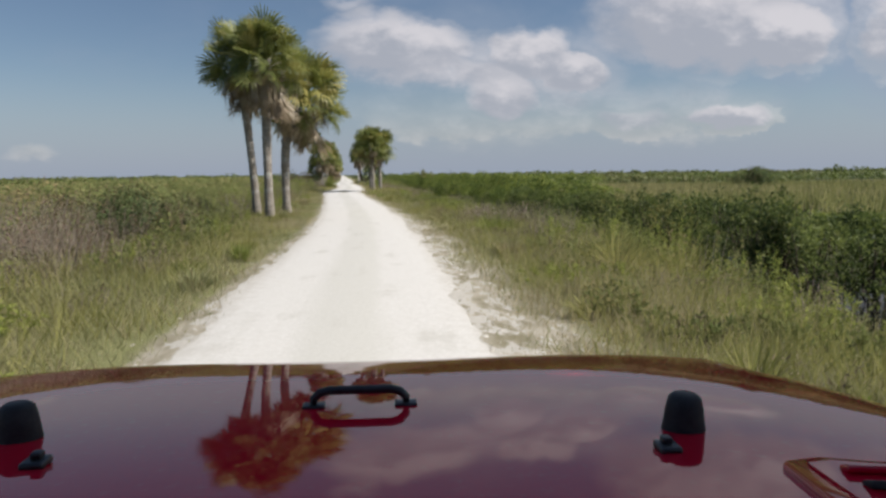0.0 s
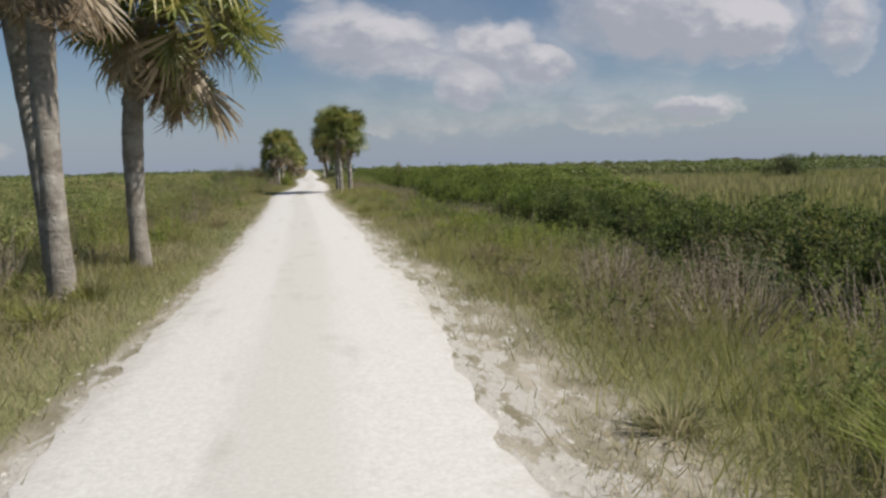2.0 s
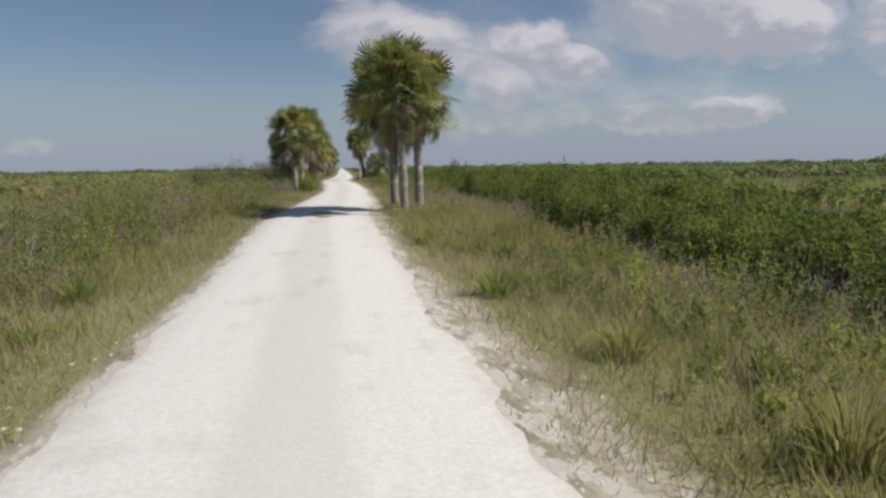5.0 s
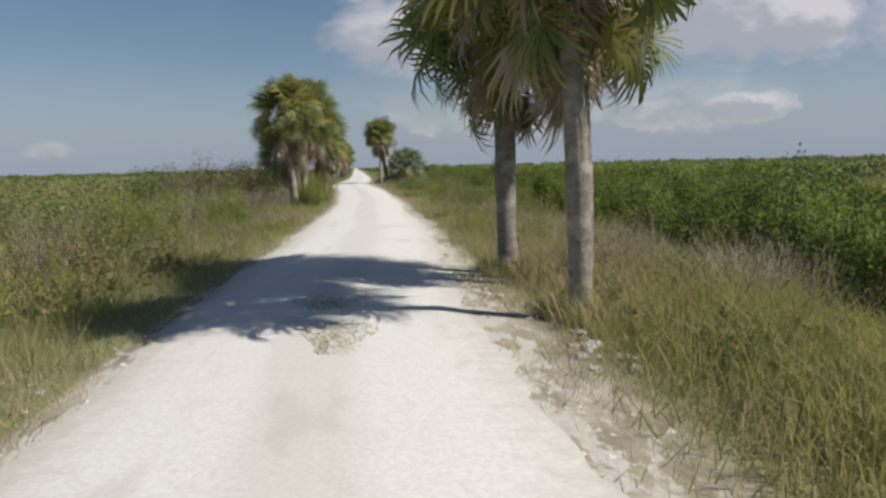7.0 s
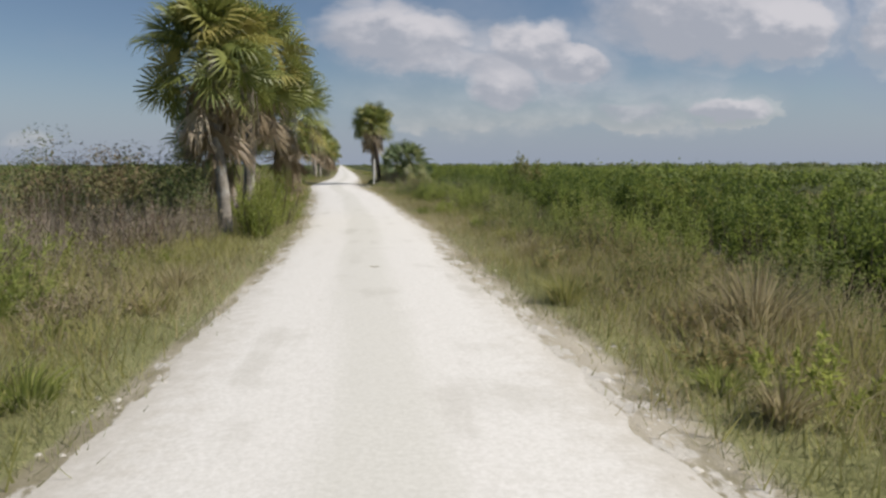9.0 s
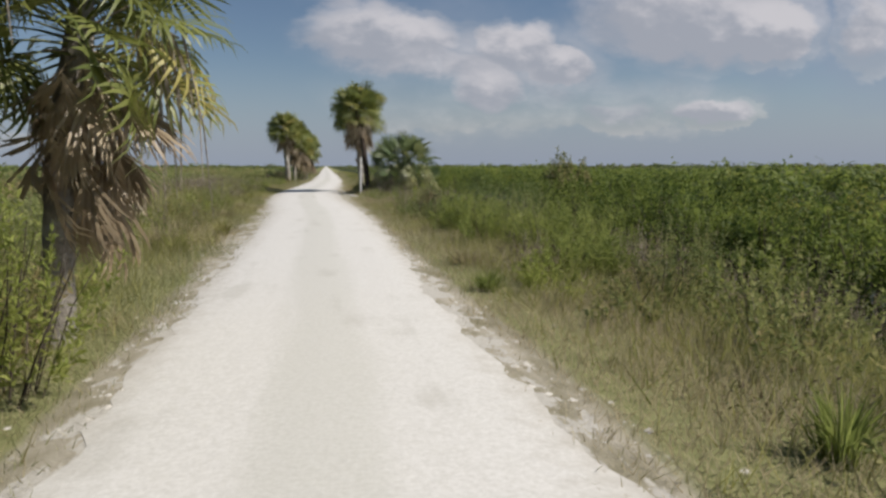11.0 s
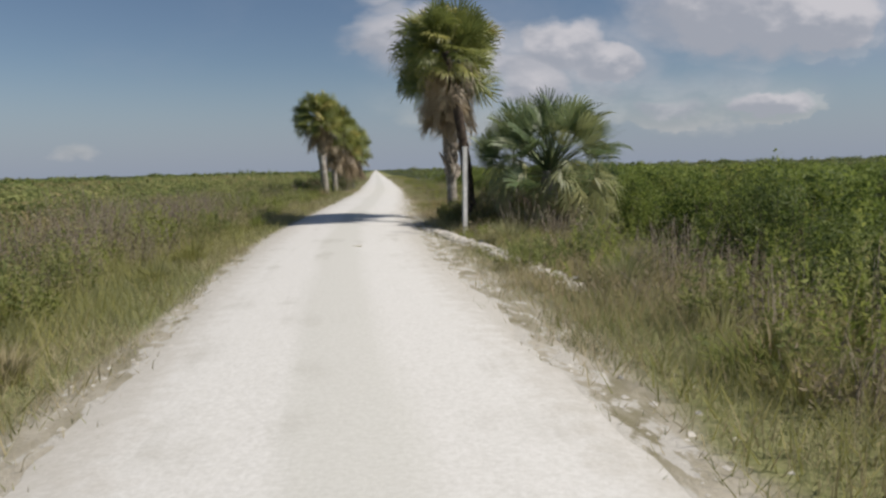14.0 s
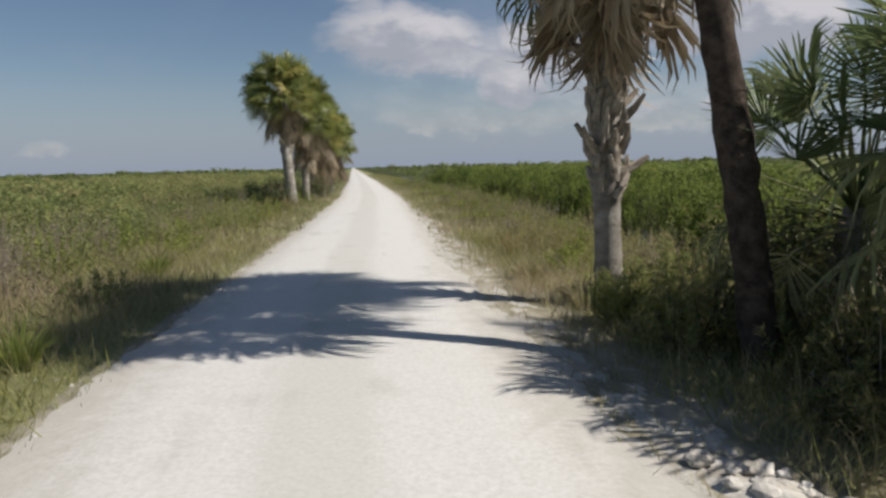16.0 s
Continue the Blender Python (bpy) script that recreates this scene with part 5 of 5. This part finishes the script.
for side, seed in ((1, 40), (-1, 60)):
    grass("verge_grass", "short olive and straw verge grass along the track", SHORT_GRASS, 1.5, 4.6, side, 0, 135, 560, 0.08, 0.36, 0.009, seed, 0.9, 0.26, 0.62, True)
    grass("verge_grass", "short verge grass farther along the track", SHORT_GRASS, 1.5, 4.2, side, 135, 260, 80, 0.12, 0.34, 0.040, seed + 1, 0.9, 0.20, 0.5, True)
    grass("tall_grass", "tall green grass on the bank", TALL_GRASS, 2.3, 6.0, side, 0, 135, 130, 0.30, 0.70, 0.014, seed + 2, 0.9, 0.30, 0.42, True)
    grass("tall_grass", "tall grass on the bank farther along", TALL_GRASS, 3.0, 8.0, side, 135, 260, 30, 0.35, 0.80, 0.05, seed + 3, 0.9, 0.3, 0.28, True)
    grass("straw_grass", "dry straw-coloured grass among the green", STRAW, 1.8, 7.2, side, 0, 150, 24, 0.22, 0.80, 0.010, seed + 4, 0.9, 0.18, 0.5)
    if side > 0:
        grass("straw_grass", "thick pale bunch grass below a young palm", STRAW, 2.9, 7.0, side, 112, 122.4, 130, 0.30, 0.52, 0.012, 91, 0.9, 0.22, 0.6)
        grass("straw_grass", "tall pale reed-like grass on the bank", STRAW, 3.2, 7.4, side, 63, 80, 70, 0.40, 1.15, 0.016, 93, 0.9, 0.30, 0.28)
        grass("tall_grass", "tall yellow-green grass around palms", TALL_GRASS, 2.6, 6.0, side, 52, 66, 240, 0.45, 0.85, 0.012, 92, 0.9, 0.2, 0.5)
    r = np.random.default_rng(seed + 7)
    first = 3.5 if side > 0 else 3.6
    x, y = scatter(r, first, 8.4, -2, 190, 0.86 if side > 0 else 0.95, side)
    if side > 0:
        top = np.interp(y, [0, 9, 14, 20, 26, 48, 54, 66, 72, 90, 97, 112, 117, 125, 190], [0.05, 0.2, 0.50, 0.55, 0.35, 0.30, 0.2, 0.25, 0.45, 0.5, 0.85, 0.9, 0.45, 0.4, 0.4])
    else:
        top = np.interp(y, [0, 12, 24, 40, 60, 68, 74, 80, 88, 93, 100, 118, 130, 190], [0.5, 0.7, 0.65, 0.9, 1.0, 1.1, 0.8, 0.5, 0.6, 1.0, 0.85, 0.95, 0.85, 0.55])
    top = top - 0.36 * np.clip(np.abs(x - middle(y)) - 5.4, 0, 3) * (side > 0)
    inner = np.clip((np.abs(x - middle(y)) - first) / 1.2, 0.0, 1.0)
    kind = r.uniform(0, 1, len(x)) + 0.25 * np.sin(y * 0.37 + side) * np.sin(y * 0.11)
    for low, high, name, material, label, lobes, per, stems, leaf in (
            (-1.0, 0.38, "roadside_weeds", SHRUB, "leafy roadside weeds on the bank", 18, 38, 5, 0.098),
            (0.38, 0.54, "roadside_weeds", BRIGHT, "bright yellow-green weeds on the bank", 18, 32, 4, 0.105),
            (0.54, 0.92, "dead_weeds", BROWN, "brown dead weeds with bare stems", 16, 18, 24, 0.078)):
        keep = (kind >= low) & (kind < high) & ~((x < -4.9) & (y > 9.5) & (y < 21.5)) & clear_of_bushes(x, y)
        rows = rows_of(x[keep], y[keep], 0.62, (top - 0.28 + 0.30 * inner)[keep], r, 0.22)
        thicket(name, rows, lobes, per, leaf, material, label, seed + 8 + int(low * 10), stems, 0.38, TWIG, 0.15, 0.006, 0.8)

for k, (x, y, r, top, m, label) in enumerate(BUSHES):
    top += (0.30 if 81 < y < 88 and m in (DARK_LEAF, RED_BROWN, BROWN) else (0.45 if y > 112 and m in (RED_BROWN, BROWN) else 0.15)) if x < 0 else (0.22 if 76 < y < 119 else (0.25 if y < 45 and m is BROWN else 0.0))
    if "grass" in label:
        clump(x, y, r * 1.15, top - float(land(x, y)) + 0.25, m, label, 300 + k)
        continue
    thin, dry_look = "sapling" in label, m in (BROWN, RED_BROWN)
    h = (top - float(land(x, y))) / (1.0 if thin or dry_look else (0.90 if m is DARK_LEAF else 1.12))
    if m in (SHRUB, BRIGHT, FEATHER) or dry_look:
        bush(x, y, r * (0.85 if thin else 1.15), h * (1.0 if thin or dry_look else 1.12), m, label, 300 + k, 0.09 if dry_look else (0.30 if thin else (0.15 if m is FEATHER else 0.100)), 30 if dry_look else (70 if m is FEATHER else 46), 14 if dry_look else (46 if thin else 66), 64 if dry_look else 22,
             0.16 if m is FEATHER else 0.32, TWIG if dry_look or thin else None, 0.45 if thin else 0.12, upright=0.8)
        continue
    bush(x, y, r * 1.1, h, None if m is TWIG else m, label, 300 + k, 0.098 if r < 2 else 0.32, 12, 0 if m is TWIG else 200, (34 if x > 0 else 90) if m is TWIG else 30,
         0.45, TWIG if m is TWIG or m is DARK_LEAF else None, 0.40 if r >= 0.9 else 0.25)


q = random.Random(91)
for k in range(150):
    side, y = (1 if k % 2 else -1), q.uniform(4, 138)
    x = float(middle(y)) + side * (float(half_width(y)) + q.uniform(0.7, 2.4))
    if float(clear_of_bushes(np.array([x]), np.array([y]))[0]) and not (side > 0 and 111 < y < 124):
        m = q.choice((TALL_GRASS, TALL_GRASS, SHORT_GRASS, STRAW, FEATHER))
        clump(x, y, q.uniform(0.28, 0.55), q.uniform(0.28, 0.62), m, "arching bunch of dry straw grass on the verge" if m is STRAW else "arching bunch of green grass on the verge", q.randrange(9999), 170)

q = random.Random(77)
for x, y in ((-3.05, 26.92), (-2.41, 25.2), (-1.86, 27.89), (3.33, 64.84), (3.38, 61.53), (4.08, 63.6), (-1.55, 84.67), (-1.32, 86.91), (4.40, 126.68), (4.64, 123.9), (-1.30, 150.3), (-0.80, 153.2)):
    for k in range(4):
        g = k * 1.57 + q.uniform(-0.5, 0.5) + 0.8
        d = q.uniform(0.28, 0.45)
        clump(x + d * math.cos(g), y + d * math.sin(g), q.uniform(0.35, 0.5), q.uniform(0.30, 0.55), TALL_GRASS if k % 2 else SHORT_GRASS, "grass clump at the foot of a palm", q.randrange(9999), 150)


# ---- post, rocks, stones ----
def build_post():
    thing = new("wooden_post")
    thing.matrix_basis = Matrix.Translation((3.97, 121.0, float(land(3.97, 121.0)))) @ pose(0, 0, 0, 0.6, 0.8, 8)
    bm = bmesh.new()
    box(bm, 0.098, 0.098, 2.36, Matrix.Translation((0, 0, 0.98)), 0.007)
    tagged(thing, "square white-painted wooden post in the grass", "post")
    part("shaft", bm, WHITE_WOOD, thing)
    bm = bmesh.new()
    box(bm, 0.108, 0.108, 0.03, Matrix.Translation((0, 0, 2.175)), 0.006)
    part("cap", bm, WHITE_WOOD, thing)


build_post()


def rock_mesh(seed):
    r = random.Random(seed)
    bm = bmesh.new()
    bmesh.ops.create_icosphere(bm, subdivisions=2, radius=1.0)
    for v in bm.verts:
        n = noise.noise(v.co * 1.4 + Vector((seed * 3.1, 0, 0))) * 0.45 + noise.noise(v.co * 3.3 + Vector((0, seed * 1.7, 0))) * 0.2
        v.co = v.co * (1 + n)
        v.co.z *= 0.5
        v.co.x *= r.uniform(0.95, 1.05)
    return bm_mesh("rock", bm, ROCK, False)


ROCKS = [rock_mesh(k) for k in range(5)]
r = random.Random(5)
for line, count, wide in ((tuple(zip(BERM_X, BERM_Y)), 320, 0.12), (((2.4, 65.0), (2.6, 63.0), (2.85, 61.4), (3.1, 59.9)), 60, 0.22)):
    for k in range(count):
        f = r.uniform(0, len(line) - 1.001)
        (ax, ay), (bx, by) = line[int(f)], line[int(f) + 1]
        x, y = ax + (bx - ax) * (f % 1) + r.gauss(0, wide), ay + (by - ay) * (f % 1) + r.gauss(0, wide)
        s = 0.018 + 0.066 * r.random() ** 2.2
        ob = new("rock", ROCKS[k % 5])
        ob.matrix_basis = pose(x, y, float(land(x, y)) + s * 0.08 + (0.04 if y > 100 else 0.0), r.uniform(-15, 15), r.uniform(-15, 15), r.uniform(0, 360)) @ Matrix.Diagonal((s * r.uniform(0.8, 1.5), s, s, 1))
        tagged(ob, "rough pale limestone rock at the track's edge", "rock", "rocks at the track's edge")


def build_berm():
    """The low bank of limestone spoil that a grader left beside the track."""
    ys = np.arange(113.0, 122.5, 0.06)
    across = np.linspace(-0.34, 0.34, 15)
    yy, uu = np.meshgrid(ys, across, indexing="ij")
    xx = np.interp(yy, BERM_Y, BERM_X) + uu + 0.05 * np.sin(yy * 2.3)
    lump = np.array([noise.noise(Vector((a * 5, b * 5, 3.0))) + 0.6 * noise.noise(Vector((a * 13, b * 13, 7.0))) for a, b in zip(xx.ravel(), yy.ravel())]).reshape(xx.shape)
    ends = np.clip((yy - 113.0) / 1.5, 0, 1) * np.clip((122.5 - yy) / 0.8, 0, 1)
    zz = land(xx, yy) - 0.02 + (0.085 + 0.045 * lump) * np.cos(uu / 0.34 * np.pi / 2) ** 1.3 * ends
    k = np.arange(yy.size).reshape(yy.shape)
    loops = np.stack([k[:-1, :-1], k[:-1, 1:], k[1:, 1:], k[1:, :-1]], -1).reshape(-1, 4)
    me = raw_mesh("gravel_berm", np.stack([xx, yy, zz], -1), loops, np.arange(0, 4 * len(loops), 4), ROCK)
    tagged(new("gravel_berm", me), "low bank of pale limestone spoil beside the track", "gravel", kind="stuff")


build_berm()


def build_patch(x, y, wide, long_, count, material, label, seed):
    """Low growth that has come up in the track."""
    q = np.random.default_rng(seed)
    g, d = q.uniform(0, 2 * np.pi, count), q.uniform(0, 1, count) ** 0.6
    px, py = x + wide * 1.7 * d * np.cos(g) * (1 + 0.3 * np.sin(3 * g)), y + long_ * 1.7 * d * np.sin(g)
    root = np.stack([px, py, land(px, py) + 0.012], 1)
    tip = q.normal(0, 0.04, (count, 3)) * np.array([1, 1, 0])
    tagged(new("track_weeds", tuft_mesh("track_weeds", root, q.uniform(0.006, 0.030, count), np.full(count, 0.016), tip, material, q)), label, "grass", kind="stuff")


build_patch(0.70, 60.9, 0.20, 0.40, 800, SHORT_GRASS, "worn tuft of flattened weeds in the track", 71)
build_patch(0.55, 62.6, 0.24, 0.30, 450, SHORT_GRASS, "worn tuft of flattened weeds in the track", 72)
build_patch(1.60, 79.0, 0.04, 0.05, 40, STRAW, "small dry litter in the track", 73)
build_patch(1.40, 118.3, 0.05, 0.08, 60, STRAW, "small dry litter in the track", 74)


def build_stones():
    """Loose chips along both edges and on the bare shoulders."""
    q = np.random.default_rng(9)
    n = 4000
    y = q.uniform(2, 140, n)
    side = np.where(q.uniform(0, 1, n) < 0.62, 1, -1)
    u = half_width(y) + np.abs(q.normal(0, 0.38, n)) - 0.1
    x = middle(y) + side * u
    s = 0.008 + 0.028 * q.uniform(0, 1, n) ** 3
    z = np.maximum(land(x, y), 0.0 * x - 0.2) + s * 0.15
    a = q.uniform(0, 2 * np.pi, n)
    verts = []
    for k in range(4):
        g = a + k * np.pi / 2
        verts.append(np.stack([x + np.cos(g) * s * q.uniform(0.8, 1.8, n), y + np.sin(g) * s * q.uniform(0.8, 1.8, n), z - s * 0.3], 1))
    verts.append(np.stack([x, y, z + s * 0.55], 1))
    base = np.arange(n)[:, None] * 5
    loops = base + np.array([[0, 1, 4, 1, 2, 4, 2, 3, 4, 3, 0, 4]])
    starts = np.arange(n)[:, None] * 12 + np.array([[0, 3, 6, 9]])
    tagged(new("gravel", raw_mesh("gravel", np.stack(verts, 1), loops, starts, ROCK)), "loose limestone chips along the track's edges", "gravel", kind="stuff")


build_stones()


# ---- the car the ride starts from ----
def hood_height(x, y):
    return 1.271 - 0.105 * (y - 0.56) - 0.034 * (y - 0.56) * abs(y - 0.56) - 0.030 * (abs(x) / 0.80) ** 3.4 - 0.004 * math.cos(x * 5)


def grid_part(name, xs, ys, height, material, parent, thick=0.02):
    bm = bmesh.new()
    rows = [[bm.verts.new((x, y, height(x, y))) for x in xs] for y in ys]
    for r0, r1 in zip(rows, rows[1:]):
        for j in range(len(xs) - 1):
            bm.faces.new((r0[j], r0[j + 1], r1[j + 1], r1[j]))
    rim = [e for e in bm.edges if e.is_boundary]
    low = bmesh.ops.extrude_edge_only(bm, edges=rim)["geom"]
    for v in (g for g in low if isinstance(g, bmesh.types.BMVert)):
        v.co.z -= thick
    return part(name, bm, material, parent, smooth=True)


def plate(outline, side, low, high):
    """A thin panel that follows the hood inside an outline, with a softened rim."""
    bm = bmesh.new()
    face = bm.faces.new([bm.verts.new((side * x, y, hood_height(x, y) + low - 0.004)) for x, y in outline])
    top = bmesh.ops.extrude_face_region(bm, geom=[face])["geom"]
    for v in (g for g in top if isinstance(g, bmesh.types.BMVert)):
        v.co.z += high - low + 0.004
    bmesh.ops.bevel(bm, geom=list(bm.edges), offset=0.002, segments=2, affect="EDGES")
    return bm


def build_car():
    car = new("off_road_car")
    car.matrix_basis = pose(0.0, 0.0, 0.02, 0, 0, -3.4)
    tagged(car, "glossy red off-road car with an upright windscreen on the track", "car")
    xs = [-0.82 + 1.64 * k / 32 for k in range(33)]
    ys = [0.12 + 1.24 * k / 40 for k in range(41)] + [1.39, 1.415, 1.43, 1.44]

    def skin(x, y):
        side = max(0.0, abs(x) - 0.74) / 0.08
        return hood_height(x, y) - 0.05 * side ** 2.2 - (0.10 * ((y - 1.36) / 0.08) ** 2.2 if y > 1.36 else 0)
    hood = grid_part("hood", xs, ys, skin, PAINT, car, 0.06)
    hood.matrix_basis = pose(-0.042, 0, -0.010, 0, 0.6, 0)
    for x, y in ((0.370, 0.715), (-0.376, 0.775)):
        z = hood_height(x, y) - 0.003
        bm = bmesh.new()
        tube(bm, [(x, y, z - 0.01), (x, y, z + 0.004), (x, y, z + 0.029), (x, y, z + 0.040), (x, y, z + 0.044)], [0.0245, 0.0240, 0.0205, 0.018, 0.013], 20)
        part("rubber_stop", bm, RUBBER, hood, "black rubber windscreen stop", True)
    z = hood_height(0, 0.90)
    bm = bmesh.new()
    w = 0.062
    tube(bm, [(-w, 0.90, z), (-w, 0.90, z + 0.012), (-w + 0.008, 0.90, z + 0.020), (-w + 0.02, 0.90, z + 0.023), (w - 0.02, 0.90, z + 0.023), (w - 0.008, 0.90, z + 0.020), (w, 0.90, z + 0.012), (w, 0.90, z)], [0.006] * 8, 10)
    for s in (-1, 1):
        box(bm, 0.030, 0.022, 0.006, Matrix.Translation((s * w, 0.90, z + 0.002)), 0.002)
    part("tie_down_loop", bm, BLACK, hood, "black coated tie-down loop", True)
    for x, y in ((0.318, 0.640), (-0.308, 0.670)):
        z = hood_height(x, y)
        bm = bmesh.new()
        box(bm, 0.022, 0.026, 0.008, Matrix.Translation((x, y, z + 0.003)), 0.003)
        box(bm, 0.010, 0.012, 0.008, Matrix.Translation((x, y + 0.004, z + 0.009)), 0.002)
        part("washer_nozzle", bm, BLACK, hood, "black washer nozzle", True)
    for s in (-1, 1):
        rim = ((0.400, 0.574), (0.440, 0.582), (0.590, 0.538), (0.565, 0.200), (0.334, 0.240))
        bed = ((0.414, 0.563), (0.442, 0.568), (0.573, 0.528), (0.551, 0.216), (0.354, 0.252))
        vent = part("hood_vent", plate(rim, s, 0.000, 0.007), PAINT, hood, "raised red louvred vent", True)
        part("vent_bed", plate(bed, s, 0.004, 0.009), PAINT, vent)
        for k in range(7):
            bm = bmesh.new()
            y = 0.285 + 0.040 * k
            box(bm, 0.165 - 0.009 * k, 0.018, 0.007, pose(s * (0.462 + 0.004 * k), y, hood_height(0.47, y) + 0.011, -24, 0, -s * 10), 0.003)
            part("louvre", bm, RUBBER if k % 2 else PAINT, vent)
        bm = bmesh.new()
        box(bm, 0.03, 0.03, 0.02, pose(s * 0.70, 1.24, hood_height(0.7, 1.24) - 0.012, 0, s * 20, 0), 0.008)
        part("hood_latch", bm, BLACK, hood, "black rubber hood latch", True)
    bm = bmesh.new()
    box(bm, 1.36, 0.06, 0.52, pose(0, 1.45, 0.82, -6), 0.02)
    grille = part("grille", bm, PAINT, car, smooth=True)
    for k in range(7):
        bm = bmesh.new()
        box(bm, 0.055, 0.03, 0.34, pose(-0.27 + 0.09 * k, 1.475, 0.85, -6), 0.01)
        part("grille_slot", bm, BLACK, grille)
    for s in (-1, 1):
        bm = bmesh.new()
        tube(bm, [(s * 0.5, 1.44, 0.88), (s * 0.5, 1.50, 0.875), (s * 0.5, 1.515, 0.873)], [0.095, 0.095, 0.07], 20)
        part("headlight", bm, STEEL, grille, "round clear headlight", True)
        bm = bmesh.new()
        box(bm, 0.26, 1.05, 0.045, pose(s * 0.80, 0.98, 0.96, -3, s * 4, 0), 0.018)
        part("fender", bm, BLACK, car, "flat black front fender", True)
        bm = bmesh.new()
        box(bm, 0.26, 0.95, 0.045, pose(s * 0.80, -1.52, 0.98, 0, s * 4, 0), 0.018)
        part("fender", bm, BLACK, car, "flat black rear fender", True)
        bm = bmesh.new()
        box(bm, 0.05, 1.55, 0.55, pose(s * 0.74, -0.55, 0.95), 0.02)
        door = part("door", bm, PAINT, car, smooth=True)
        bm = bmesh.new()
        box(bm, 0.03, 0.14, 0.03, pose(s * 0.775, -1.0, 1.08), 0.008)
        part("door_handle", bm, BLACK, door)
        for y in (0.98, -1.52):
            bm = bmesh.new()
            tube(bm, [(s * 0.64, y, 0.40), (s * 0.67, y, 0.40), (s * 0.86, y, 0.40), (s * 0.89, y, 0.40)], [0.34, 0.40, 0.40, 0.34], 32)
            wheel = part("wheel", bm, RUBBER, car, "black off-road tyre", True)
            bm = bmesh.new()
            tube(bm, [(s * 0.87, y, 0.40), (s * 0.90, y, 0.40), (s * 0.885, y, 0.40)], [0.22, 0.22, 0.10], 24)
            part("rim", bm, STEEL, wheel, smooth=True)
    bm = bmesh.new()
    box(bm, 1.40, 3.30, 0.50, pose(0, -0.55, 0.72), 0.05)
    part("body", bm, PAINT, car, "red body tub", True)
    bm = bmesh.new()
    box(bm, 1.5, 0.14, 0.16, pose(0, 1.66, 0.62), 0.03)
    part("bumper", bm, BLACK, car, smooth=True)
    bm = bmesh.new()
    box(bm, 1.44, 0.16, 0.05, pose(0, 0.02, 1.325), 0.015)
    part("cowl", bm, BLACK, car, smooth=True)
    bm = bmesh.new()
    for s in (-1, 1):
        box(bm, 0.06, 0.05, 0.62, pose(s * 0.68, -0.22, 1.60, 22), 0.012)
    box(bm, 1.42, 0.05, 0.06, pose(0, -0.10, 1.32, 22), 0.012)
    box(bm, 1.42, 0.05, 0.06, pose(0, -0.33, 1.88, 22), 0.012)
    screen = part("windscreen_frame", bm, PAINT, car, smooth=True)
    bm = bmesh.new()
    box(bm, 1.30, 0.006, 0.54, pose(0, -0.215, 1.60, 22))
    pane = part("windscreen_pane", bm, GLASS, screen, "clear flat windscreen glass")
    pane.visible_shadow = False
    bm = bmesh.new()
    box(bm, 1.36, 1.9, 0.05, pose(0, -1.25, 1.90, -1), 0.03)
    part("roof", bm, BLACK, car, "black soft top", True)
    bm = bmesh.new()
    box(bm, 1.40, 0.04, 0.66, pose(0, -2.20, 1.58), 0.015)
    part("rear_panel", bm, BLACK, car, smooth=True)


build_car()
